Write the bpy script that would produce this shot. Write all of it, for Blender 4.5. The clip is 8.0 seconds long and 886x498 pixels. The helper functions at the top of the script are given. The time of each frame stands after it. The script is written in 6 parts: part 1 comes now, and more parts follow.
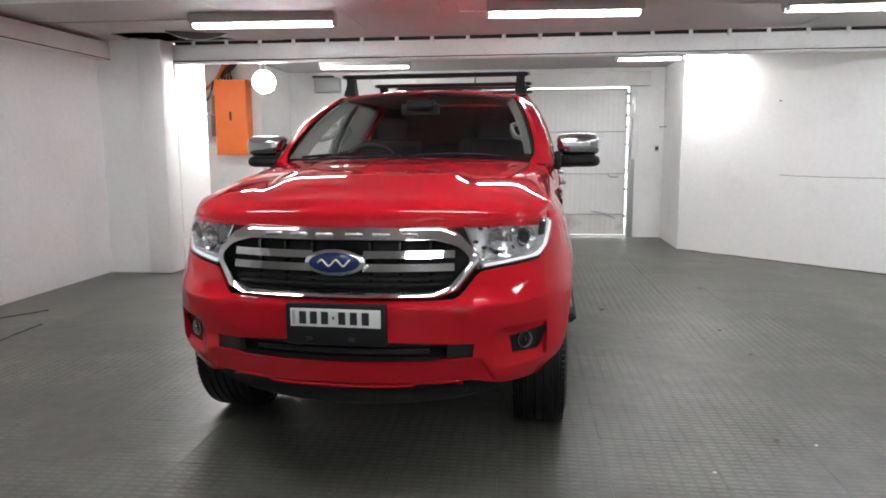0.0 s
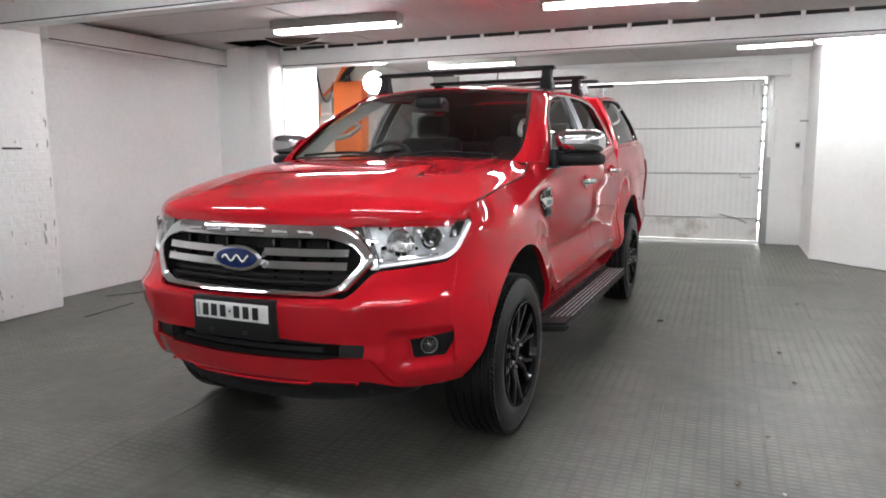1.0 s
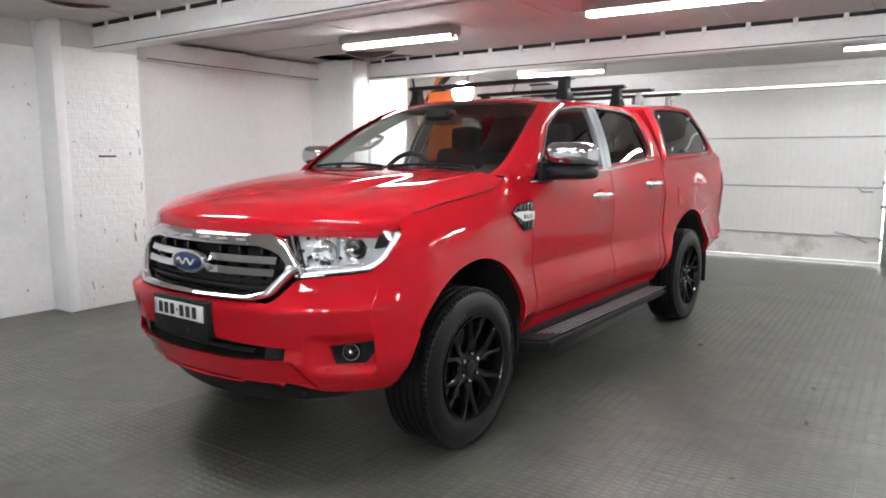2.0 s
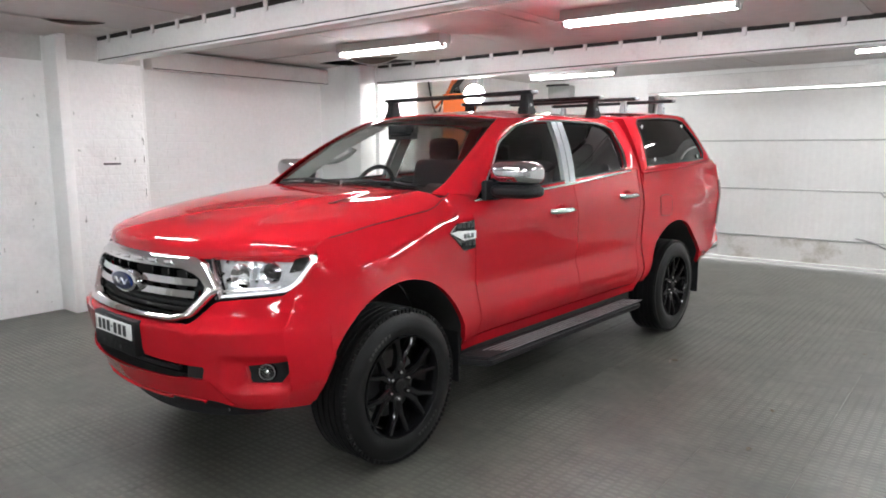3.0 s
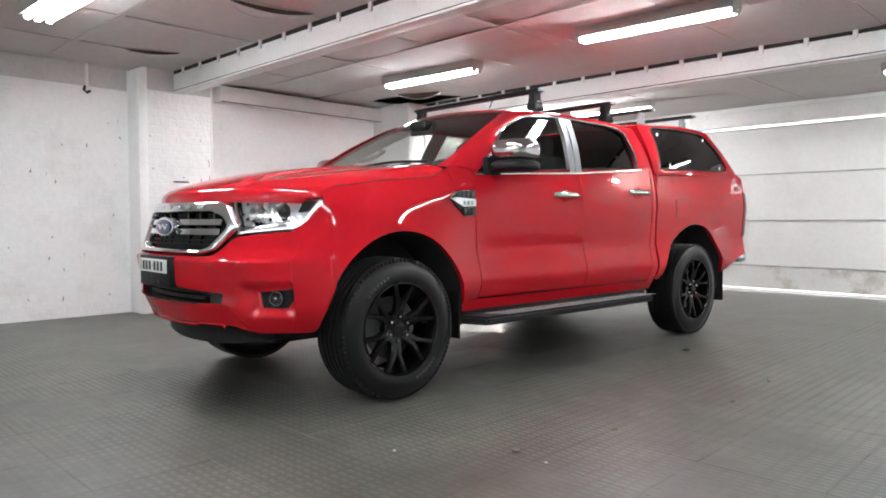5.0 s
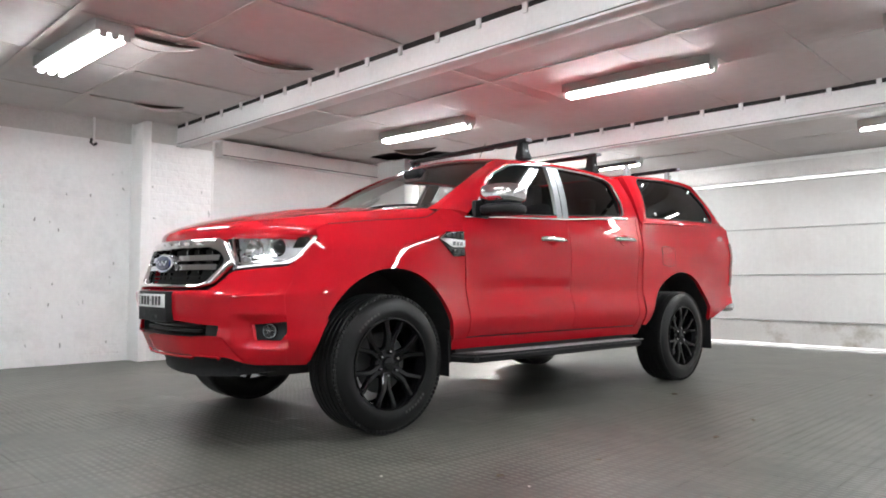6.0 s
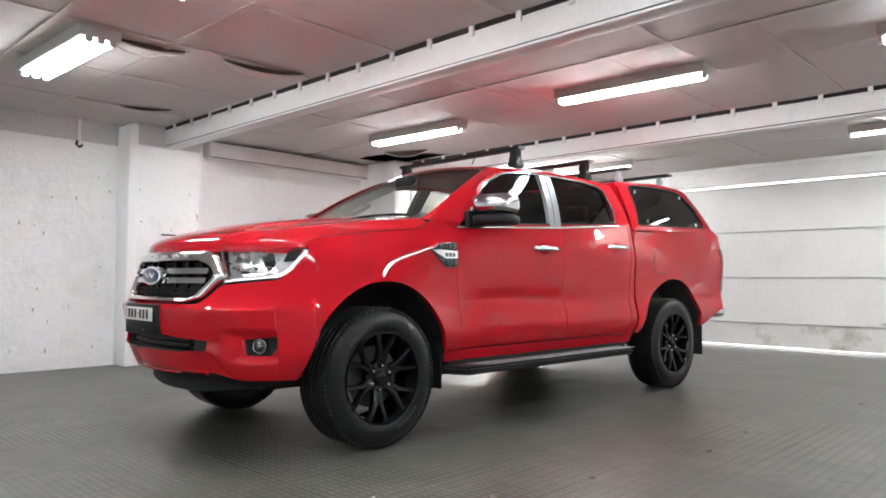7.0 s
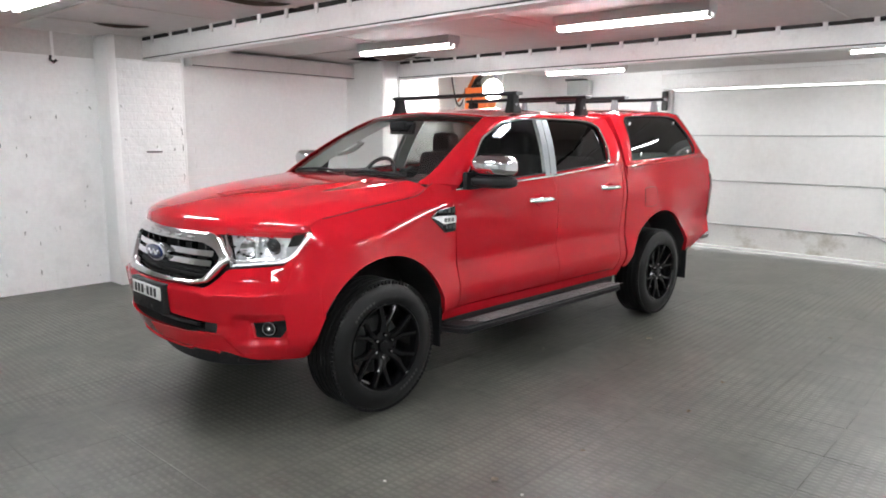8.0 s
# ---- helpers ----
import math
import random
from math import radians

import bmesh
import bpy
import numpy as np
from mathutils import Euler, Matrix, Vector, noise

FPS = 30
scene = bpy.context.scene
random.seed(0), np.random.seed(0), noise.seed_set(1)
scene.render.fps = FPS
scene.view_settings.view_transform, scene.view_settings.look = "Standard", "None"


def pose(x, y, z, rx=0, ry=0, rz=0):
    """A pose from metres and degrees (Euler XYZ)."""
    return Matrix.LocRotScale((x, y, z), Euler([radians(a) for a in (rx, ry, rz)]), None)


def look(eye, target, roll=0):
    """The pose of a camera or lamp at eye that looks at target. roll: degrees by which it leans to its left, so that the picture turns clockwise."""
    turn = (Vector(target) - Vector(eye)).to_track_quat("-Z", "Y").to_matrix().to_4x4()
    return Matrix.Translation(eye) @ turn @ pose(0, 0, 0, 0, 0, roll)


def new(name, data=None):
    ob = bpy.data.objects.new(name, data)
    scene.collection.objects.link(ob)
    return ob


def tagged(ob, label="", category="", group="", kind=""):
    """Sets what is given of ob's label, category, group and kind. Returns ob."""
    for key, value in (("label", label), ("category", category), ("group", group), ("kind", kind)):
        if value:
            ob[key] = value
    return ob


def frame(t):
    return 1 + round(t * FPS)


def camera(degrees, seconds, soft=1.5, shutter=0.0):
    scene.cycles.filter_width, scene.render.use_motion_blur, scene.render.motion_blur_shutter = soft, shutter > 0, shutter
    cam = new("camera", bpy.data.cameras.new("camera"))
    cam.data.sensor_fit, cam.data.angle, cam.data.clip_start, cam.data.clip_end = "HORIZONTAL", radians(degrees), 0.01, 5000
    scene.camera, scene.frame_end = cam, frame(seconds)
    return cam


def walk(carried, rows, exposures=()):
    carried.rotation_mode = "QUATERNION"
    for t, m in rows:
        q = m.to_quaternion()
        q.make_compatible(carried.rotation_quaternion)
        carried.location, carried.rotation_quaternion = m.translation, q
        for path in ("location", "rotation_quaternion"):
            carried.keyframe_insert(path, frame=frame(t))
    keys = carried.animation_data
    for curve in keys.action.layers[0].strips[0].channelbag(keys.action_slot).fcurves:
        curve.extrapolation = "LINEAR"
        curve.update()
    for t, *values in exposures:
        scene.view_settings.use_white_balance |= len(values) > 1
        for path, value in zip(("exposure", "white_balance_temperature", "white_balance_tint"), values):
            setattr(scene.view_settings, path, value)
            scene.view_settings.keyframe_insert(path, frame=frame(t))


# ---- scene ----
cam = camera(65.1, 8.0, soft=1.8)

PATH = [
    (0, (0.682, -3.563, 1.378), (0.456, -1.596, 1.091), -0.3),
    (0.5, (1.236, -3.405, 1.356), (0.78, -1.479, 1.068), -0.5),
    (1, (1.761, -3.214, 1.371), (1.025, -1.377, 1.082), -0.5),
    (1.5, (2.235, -3.007, 1.389), (1.274, -1.274, 1.113), -0.4),
    (1.7, (2.383, -2.941, 1.387), (1.351, -1.249, 1.117), -0.3),
    (2.8, (3.027, -2.515, 1.495), (1.802, -0.959, 1.212), -0.1),
    (3, (3.087, -2.494, 1.539), (1.852, -0.948, 1.25), -0.2),
    (3.5, (3.145, -2.425, 1.63), (1.828, -0.95, 1.33), -0.1),
    (4, (3.294, -2.472, 1.524), (1.919, -1.048, 1.237), -0.1),
    (4.2, (3.367, -2.472, 1.43), (1.986, -1.052, 1.157), -0.1),
    (5.3, (3.759, -2.601, 0.851), (2.348, -1.184, 0.857), 0.0),
    (5.5, (3.785, -2.616, 0.824), (2.373, -1.2, 0.874), 0.1),
    (6, (3.816, -2.628, 0.826), (2.414, -1.205, 0.928), 0.2),
    (6.5, (3.805, -2.621, 0.816), (2.416, -1.188, 0.942), 0.2),
    (7, (3.773, -2.614, 0.925), (2.394, -1.169, 1.013), 0.3),
    (7.5, (3.746, -2.661, 1.259), (2.402, -1.19, 1.088), 0.3),
    (8, (3.712, -2.711, 1.582), (2.39, -1.245, 1.261), 0.4),
]
walk(cam, [(t, look(eye, target, roll)) for t, eye, target, roll in PATH], exposures=[(0, -0.14), (1, 0.05), (1.7, 0.20), (3.5, 0.33), (5.5, 0.42), (8, 0.37)])

# world: a dull daylight outside, seen only through the gaps round the door
world = bpy.data.worlds.new("world")
scene.world = world
world.use_nodes = True
wn = world.node_tree.nodes
sky = wn.new("ShaderNodeTexSky")
sky.sky_type, sky.sun_disc = "NISHITA", False
sky.sun_elevation, sky.sun_rotation = radians(50), radians(150)
world.node_tree.links.new(sky.outputs[0], wn["Background"].inputs[0])
wn["Background"].inputs[1].default_value = 0.15
TUBE_LIGHT = 78.0
FLOOD_LIGHT = 460.0
KEY_LIGHT = 122.0


# ---- materials ----
def mat(name, color, rough=0.5, metal=0.0, vary=0.12, scale=6.0, bump=0.0, bump_scale=60.0, coat=0.0, spec=0.5, stain=None, stain_scale=1.3, stain_amount=0.5, emit=None, emit_strength=0.0, in_place=False):
    """A procedural surface: base colour with grain at two scales, roughness variation, fine relief."""
    m = bpy.data.materials.new(name)
    m.use_nodes = True
    nt = m.node_tree
    n, l = nt.nodes, nt.links
    b = n["Principled BSDF"]
    b.inputs["Metallic"].default_value = metal
    b.inputs["Roughness"].default_value = rough
    b.inputs["Coat Weight"].default_value = coat
    b.inputs["Coat Roughness"].default_value = 0.02
    b.inputs["Coat IOR"].default_value = 1.34
    b.inputs["Specular IOR Level"].default_value = spec
    tc = n.new("ShaderNodeTexCoord")
    spot = n.new("ShaderNodeNewGeometry").outputs["Position"] if in_place else tc.outputs["Object"]
    if vary > 0:
        big = n.new("ShaderNodeTexNoise")
        big.inputs["Scale"].default_value = scale
        big.inputs["Detail"].default_value = 6
        fine = n.new("ShaderNodeTexNoise")
        fine.inputs["Scale"].default_value = scale * 14
        fine.inputs["Detail"].default_value = 3
        l.new(spot, big.inputs["Vector"])
        l.new(spot, fine.inputs["Vector"])
        add = n.new("ShaderNodeMath")
        add.operation = "ADD"
        l.new(big.outputs["Fac"], add.inputs[0])
        l.new(fine.outputs["Fac"], add.inputs[1])
        ramp = n.new("ShaderNodeMapRange")
        ramp.inputs["From Min"].default_value, ramp.inputs["From Max"].default_value = 0.6, 1.4
        ramp.inputs["To Min"].default_value, ramp.inputs["To Max"].default_value = 1 - vary, 1 + vary
        l.new(add.outputs[0], ramp.inputs["Value"])
        mul = n.new("ShaderNodeVectorMath")
        mul.operation = "SCALE"
        mul.inputs[0].default_value = color[:3]
        l.new(ramp.outputs[0], mul.inputs["Scale"])
        out = mul.outputs[0]
        if stain:
            st = n.new("ShaderNodeTexNoise")
            st.inputs["Scale"].default_value = stain_scale
            st.inputs["Detail"].default_value = 8
            st.inputs["Roughness"].default_value = 0.65
            l.new(spot, st.inputs["Vector"])
            cut = n.new("ShaderNodeMapRange")
            cut.inputs["From Min"].default_value, cut.inputs["From Max"].default_value = 0.54, 0.72
            cut.inputs["To Max"].default_value = stain_amount
            l.new(st.outputs["Fac"], cut.inputs["Value"])
            mix = n.new("ShaderNodeMix")
            mix.data_type = "RGBA"
            l.new(cut.outputs[0], mix.inputs["Factor"])
            l.new(out, mix.inputs["A"])
            mix.inputs["B"].default_value = (*stain, 1)
            out = mix.outputs["Result"]
        l.new(out, b.inputs["Base Color"])
        rr = n.new("ShaderNodeMapRange")
        rr.inputs["To Min"].default_value, rr.inputs["To Max"].default_value = max(0, rough * 0.8), min(1, rough * 1.2)
        l.new(big.outputs["Fac"], rr.inputs["Value"])
        l.new(rr.outputs[0], b.inputs["Roughness"])
    else:
        b.inputs["Base Color"].default_value = (*color[:3], 1)
    if bump > 0:
        t = n.new("ShaderNodeTexNoise")
        t.inputs["Scale"].default_value = bump_scale
        t.inputs["Detail"].default_value = 5
        l.new(spot, t.inputs["Vector"])
        bp = n.new("ShaderNodeBump")
        bp.inputs["Strength"].default_value = min(1, bump)
        bp.inputs["Distance"].default_value = 0.01
        l.new(t.outputs["Fac"], bp.inputs["Height"])
        l.new(bp.outputs[0], b.inputs["Normal"])
    if emit:
        b.inputs["Emission Color"].default_value = (*emit, 1)
        b.inputs["Emission Strength"].default_value = emit_strength
    return m


def glass(name, tint, gloss_rough=0.0):
    """A thin pane: tinted see-through with a Fresnel gloss."""
    m = bpy.data.materials.new(name)
    m.use_nodes = True
    n, l = m.node_tree.nodes, m.node_tree.links
    n.remove(n["Principled BSDF"])
    tr, gl, lw, mx = n.new("ShaderNodeBsdfTransparent"), n.new("ShaderNodeBsdfGlossy"), n.new("ShaderNodeLayerWeight"), n.new("ShaderNodeMixShader")
    tr.inputs[0].default_value = (*tint, 1)
    gl.inputs["Roughness"].default_value = gloss_rough
    lw.inputs["Blend"].default_value = 0.5
    pw, sc = n.new("ShaderNodeMath"), n.new("ShaderNodeMath")
    pw.operation, pw.inputs[1].default_value = "POWER", 4.5
    sc.operation, sc.inputs[1].default_value, sc.inputs[2].default_value = "MULTIPLY_ADD", 0.9, 0.05
    l.new(lw.outputs["Facing"], pw.inputs[0])
    l.new(pw.outputs[0], sc.inputs[0])
    l.new(sc.outputs[0], mx.inputs[0])
    l.new(tr.outputs[0], mx.inputs[1])
    l.new(gl.outputs[0], mx.inputs[2])
    l.new(mx.outputs[0], n["Material Output"].inputs[0])
    return m


def floor_material():
    """Dark grey anti-slip sheeting with small raised bars in rows, sheet joints, scuffs."""
    m = mat("anti_slip_floor", (0.080, 0.079, 0.066), rough=0.43, vary=0.40, scale=0.9, stain=(0.046, 0.045, 0.038), stain_scale=0.7, stain_amount=0.7, spec=0.60, in_place=True)
    n, l = m.node_tree.nodes, m.node_tree.links
    tc = n.new("ShaderNodeTexCoord")
    place = n.new("ShaderNodeNewGeometry").outputs["Position"]
    chance = n.new("ShaderNodeObjectInfo").outputs["Random"]
    sep = n.new("ShaderNodeSeparateXYZ")
    l.new(tc.outputs["Object"], sep.inputs[0])

    def math_node(op, a, b=None):
        k = n.new("ShaderNodeMath")
        k.operation = op
        for i, v in enumerate((a, b)):
            if v is None:
                continue
            if isinstance(v, (int, float)):
                k.inputs[i].default_value = v
            else:
                l.new(v, k.inputs[i])
        return k.outputs[0]

    fx = math_node("ABSOLUTE", math_node("SUBTRACT", math_node("FRACT", math_node("MULTIPLY", sep.outputs[0], 1 / 0.0575)), 0.5))
    fy = math_node("ABSOLUTE", math_node("SUBTRACT", math_node("FRACT", math_node("MULTIPLY", sep.outputs[1], 1 / 0.0383)), 0.5))
    sx = n.new("ShaderNodeMapRange")
    sx.interpolation_type = "SMOOTHSTEP"
    l.new(fx, sx.inputs["Value"])
    sx.inputs["From Min"].default_value, sx.inputs["From Max"].default_value = 0.40, 0.30
    sy = n.new("ShaderNodeMapRange")
    sy.interpolation_type = "SMOOTHSTEP"
    l.new(fy, sy.inputs["Value"])
    sy.inputs["From Min"].default_value, sy.inputs["From Max"].default_value = 0.30, 0.14
    bars = math_node("MULTIPLY", sx.outputs[0], sy.outputs[0])
    wear = n.new("ShaderNodeTexNoise")
    wear.inputs["Scale"].default_value = 0.9
    wear.inputs["Detail"].default_value = 4
    l.new(place, wear.inputs["Vector"])
    keep = n.new("ShaderNodeMapRange")
    keep.inputs["From Min"].default_value, keep.inputs["From Max"].default_value = 0.38, 0.60
    keep.inputs["To Min"].default_value = 0.1
    l.new(wear.outputs["Fac"], keep.inputs["Value"])
    grain = n.new("ShaderNodeTexNoise")
    grain.inputs["Scale"].default_value = 160
    l.new(place, grain.inputs["Vector"])
    height = math_node("ADD", math_node("MULTIPLY", bars, keep.outputs[0]), math_node("MULTIPLY", grain.outputs["Fac"], 0.25))
    bp = n.new("ShaderNodeBump")
    bp.inputs["Strength"].default_value = 0.22
    bp.inputs["Distance"].default_value = 0.004
    l.new(height, bp.inputs["Height"])
    b = n["Principled BSDF"]
    l.new(bp.outputs[0], b.inputs["Normal"])
    # the colour is darker between the bars; dirt lies in cloudy patches
    cloud = n.new("ShaderNodeTexNoise")
    cloud.inputs["Scale"].default_value, cloud.inputs["Detail"].default_value, cloud.inputs["Roughness"].default_value = 2.6, 7, 0.62
    l.new(place, cloud.inputs["Vector"])
    patch = n.new("ShaderNodeMapRange")
    patch.inputs["From Min"].default_value, patch.inputs["From Max"].default_value = 0.35, 0.65
    patch.inputs["To Min"].default_value, patch.inputs["To Max"].default_value = 0.72, 1.18
    l.new(cloud.outputs["Fac"], patch.inputs["Value"])
    bar_tone = math_node("MULTIPLY_ADD", math_node("MULTIPLY", bars, keep.outputs[0]), 0.20)
    bar_tone.node.inputs[2].default_value = 0.93
    tint = n.new("ShaderNodeVectorMath")
    tint.operation = "SCALE"
    l.new(b.inputs["Base Color"].links[0].from_socket, tint.inputs[0])
    shade = math_node("MULTIPLY_ADD", chance, 0.14)
    shade.node.inputs[2].default_value = 0.93
    l.new(math_node("MULTIPLY", shade, math_node("MULTIPLY", bar_tone, patch.outputs[0])), tint.inputs["Scale"])
    l.new(tint.outputs[0], b.inputs["Base Color"])
    # the tops of the bars are polished by wheels
    old = b.inputs["Roughness"].links[0].from_socket
    l.new(math_node("SUBTRACT", old, math_node("MULTIPLY", math_node("MULTIPLY", bars, keep.outputs[0]), 0.12)), b.inputs["Roughness"])
    return m


def brick_paint(name, color, depth=0.5, lumps=1.1, lump_scale=26, chips=0.735, course=1.0):
    """Old masonry under thick white paint: courses show as a soft relief, chips and scuffs as grey flecks."""
    m = mat(name, color, rough=0.55, vary=0.05, scale=1.6, stain=(0.52, 0.52, 0.51), stain_scale=2.2, stain_amount=0.25)
    n, l = m.node_tree.nodes, m.node_tree.links
    b = n["Principled BSDF"]
    tc = n.new("ShaderNodeTexCoord")
    sep = n.new("ShaderNodeSeparateXYZ")
    l.new(tc.outputs["Object"], sep.inputs[0])
    along = n.new("ShaderNodeMath")
    along.operation = "ADD"
    l.new(sep.outputs[0], along.inputs[0])
    l.new(sep.outputs[1], along.inputs[1])
    cb = n.new("ShaderNodeCombineXYZ")
    l.new(along.outputs[0], cb.inputs[0])
    l.new(sep.outputs[2], cb.inputs[1])
    br = n.new("ShaderNodeTexBrick")
    br.inputs["Scale"].default_value = 1
    br.inputs["Brick Width"].default_value, br.inputs["Row Height"].default_value = 0.24, 0.086
    br.inputs["Mortar Size"].default_value, br.inputs["Mortar Smooth"].default_value = 0.011, 0.9
    for k in ("Color1", "Color2"):
        br.inputs[k].default_value = (1, 1, 1, 1)
    br.inputs["Mortar"].default_value = (0, 0, 0, 1)
    l.new(cb.outputs[0], br.inputs["Vector"])
    lump = n.new("ShaderNodeTexNoise")
    lump.inputs["Scale"].default_value, lump.inputs["Detail"].default_value = lump_scale, 6
    l.new(tc.outputs["Object"], lump.inputs["Vector"])
    add = n.new("ShaderNodeMath")
    add.operation = "MULTIPLY_ADD"
    l.new(lump.outputs["Fac"], add.inputs[0])
    add.inputs[1].default_value = lumps
    soft = n.new("ShaderNodeMath")
    soft.operation = "MULTIPLY"
    soft.inputs[1].default_value = course
    l.new(br.outputs["Color"], soft.inputs[0])
    l.new(soft.outputs[0], add.inputs[2])
    bp = n.new("ShaderNodeBump")
    bp.inputs["Strength"].default_value, bp.inputs["Distance"].default_value = depth, 0.006
    l.new(add.outputs[0], bp.inputs["Height"])
    l.new(bp.outputs[0], b.inputs["Normal"])
    # sparse chips where the paint is gone
    chip = n.new("ShaderNodeTexNoise")
    chip.inputs["Scale"].default_value, chip.inputs["Detail"].default_value = 17, 4
    squeeze = n.new("ShaderNodeMapping")
    squeeze.inputs["Scale"].default_value = (1, 1, 0.42)
    l.new(tc.outputs["Object"], squeeze.inputs["Vector"])
    l.new(squeeze.outputs[0], chip.inputs["Vector"])
    cut = n.new("ShaderNodeMapRange")
    cut.inputs["From Min"].default_value, cut.inputs["From Max"].default_value = chips, chips + 0.02
    cut.inputs["To Max"].default_value = 0.75
    l.new(chip.outputs["Fac"], cut.inputs["Value"])
    mix = n.new("ShaderNodeMix")
    mix.data_type = "RGBA"
    l.new(cut.outputs[0], mix.inputs["Factor"])
    l.new(b.inputs["Base Color"].links[0].from_socket, mix.inputs["A"])
    mix.inputs["B"].default_value = (0.22, 0.21, 0.20, 1)
    l.new(mix.outputs["Result"], b.inputs["Base Color"])
    return m


M_FLOOR = floor_material()
M_JOINT = mat("dirty_floor_joint", (0.045, 0.042, 0.037), 0.8, vary=0.3)
M_BRICK = mat("white_painted_brick", (0.91, 0.91, 0.905), 0.5, vary=0.05, scale=1.6, bump=0.22, bump_scale=30, stain=(0.72, 0.72, 0.71), stain_scale=2.0, stain_amount=0.25, in_place=True)
M_ROUGH = brick_paint("rough_white_masonry", (0.88, 0.88, 0.875), 0.45, 2.6, 20, 0.700, 0.40)
M_WHITE = mat("white_wall_paint", (0.86, 0.86, 0.85), 0.55, vary=0.04, scale=1.5, bump=0.25, bump_scale=30, stain=(0.6, 0.59, 0.57), stain_scale=1.6, stain_amount=0.25)
M_BARE = mat("bare_grey_plaster", (0.60, 0.59, 0.57), 0.7, vary=0.10, scale=3.0, bump=0.3, bump_scale=30, stain=(0.46, 0.44, 0.41), stain_scale=3.0, stain_amount=0.45)
M_BEAM = mat("white_beam_paint", (0.76, 0.75, 0.74), 0.45, vary=0.06, scale=2.5, bump=0.2, bump_scale=22, stain=(0.45, 0.42, 0.40), stain_scale=3.5, stain_amount=0.35)
M_CEIL = mat("ceiling_sheet_paint", (0.57, 0.54, 0.53), 0.75, vary=0.06, scale=0.9, bump=0.15, bump_scale=7, stain=(0.45, 0.40, 0.36), stain_scale=1.1, stain_amount=0.5)
M_TAPE = mat("ceiling_joint_strip", (0.59, 0.56, 0.53), 0.6, vary=0.08, scale=5, stain=(0.42, 0.34, 0.25), stain_scale=4, stain_amount=0.4)
# near-black colour that stands in for the shade in gaps and roof space
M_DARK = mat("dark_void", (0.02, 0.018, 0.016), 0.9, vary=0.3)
M_RUSTY = mat("torn_board_edge", (0.055, 0.038, 0.029), 0.8, vary=0.35, scale=9)
M_CRACK = mat("dirty_crack", (0.20, 0.165, 0.15), 0.8, vary=0.4, scale=6)
M_DOOR = mat("white_door_panel", (0.74, 0.74, 0.73), 0.4, vary=0.05, scale=1.2, stain=(0.52, 0.5, 0.46), stain_scale=1.2, stain_amount=0.25)
M_DOORLOW = mat("grimy_door_panel", (0.70, 0.69, 0.67), 0.5, vary=0.08, scale=2.0, stain=(0.26, 0.22, 0.15), stain_scale=1.9, stain_amount=0.85)
M_STEEL = mat("galvanised_steel", (0.42, 0.42, 0.42), 0.4, metal=0.7, vary=0.1)
M_ORANGE = mat("orange_switchboard_paint", (0.66, 0.14, 0.02), 0.4, vary=0.06)
M_GREYBOX = mat("grey_plastic_box", (0.42, 0.43, 0.42), 0.5, vary=0.06)
M_CABLE = mat("black_cable", (0.02, 0.02, 0.02), 0.5, vary=0.1)
M_TUBE = mat("lit_tube", (0.9, 0.9, 0.9), 0.3, vary=0, emit=(0.93, 0.965, 1.0), emit_strength=TUBE_LIGHT)
M_FLOOD = mat("lit_flood", (0.9, 0.9, 0.9), 0.3, vary=0, emit=(1.0, 0.99, 0.97), emit_strength=FLOOD_LIGHT)
M_KEY = mat("lit_slim_flood", (0.9, 0.9, 0.9), 0.3, vary=0, emit=(1.0, 0.99, 0.97), emit_strength=KEY_LIGHT)
M_FITTING = mat("lamp_fitting_enamel", (0.45, 0.45, 0.44), 0.4, vary=0.05)
M_OUT = mat("outdoor_paving", (0.45, 0.45, 0.43), 0.8, vary=0.1)
M_LEAF = mat("dry_leaf", (0.17, 0.14, 0.105), 0.8, vary=0.4, scale=40)
M_PAPER = mat("paper_scrap", (0.75, 0.74, 0.7), 0.8, vary=0.05)

M_RED = mat("red_car_paint", (0.415, 0.0085, 0.016), 0.6, vary=0.015, scale=3, coat=1.0, spec=0.0)
M_BLACK = mat("black_textured_plastic", (0.010, 0.010, 0.011), 0.55, vary=0.12, scale=30, bump=0.15, bump_scale=400, spec=0.18)
M_GLOSSBLK = mat("gloss_black", (0.008, 0.008, 0.008), 0.12, vary=0.05, coat=0.6)
M_CHROME = mat("chrome", (0.82, 0.82, 0.83), 0.06, metal=1.0, vary=0.02, scale=8)
M_CAP = mat("mirror_cap_chrome", (0.50, 0.50, 0.51), 0.10, metal=1.0, vary=0.03, scale=8)
M_SATIN = mat("satin_silver_trim", (0.24, 0.25, 0.26), 0.38, metal=0.4, vary=0.03)
M_ALU = mat("ribbed_aluminium", (0.36, 0.36, 0.365), 0.36, metal=0.4, vary=0.08, scale=12)
M_RUBBER = mat("tyre_rubber", (0.0075, 0.0075, 0.0078), 0.33, vary=0.3, scale=10, bump=0.10, bump_scale=120, spec=0.24)
M_LETTER = mat("worn_white_lettering", (0.04, 0.04, 0.039), 0.6, vary=0.5, scale=40)
M_RIM = mat("gloss_black_alloy", (0.004, 0.004, 0.0045), 0.10, vary=0.08, spec=0.30)
M_WELL = mat("wheel_well_liner", (0.012, 0.012, 0.012), 0.85, vary=0.25, scale=14)
M_TRIM_IN = mat("grey_cabin_trim", (0.36, 0.37, 0.35), 0.7, vary=0.05)
M_LINING = mat("dark_grey_headlining", (0.10, 0.10, 0.105), 0.85, vary=0.08)
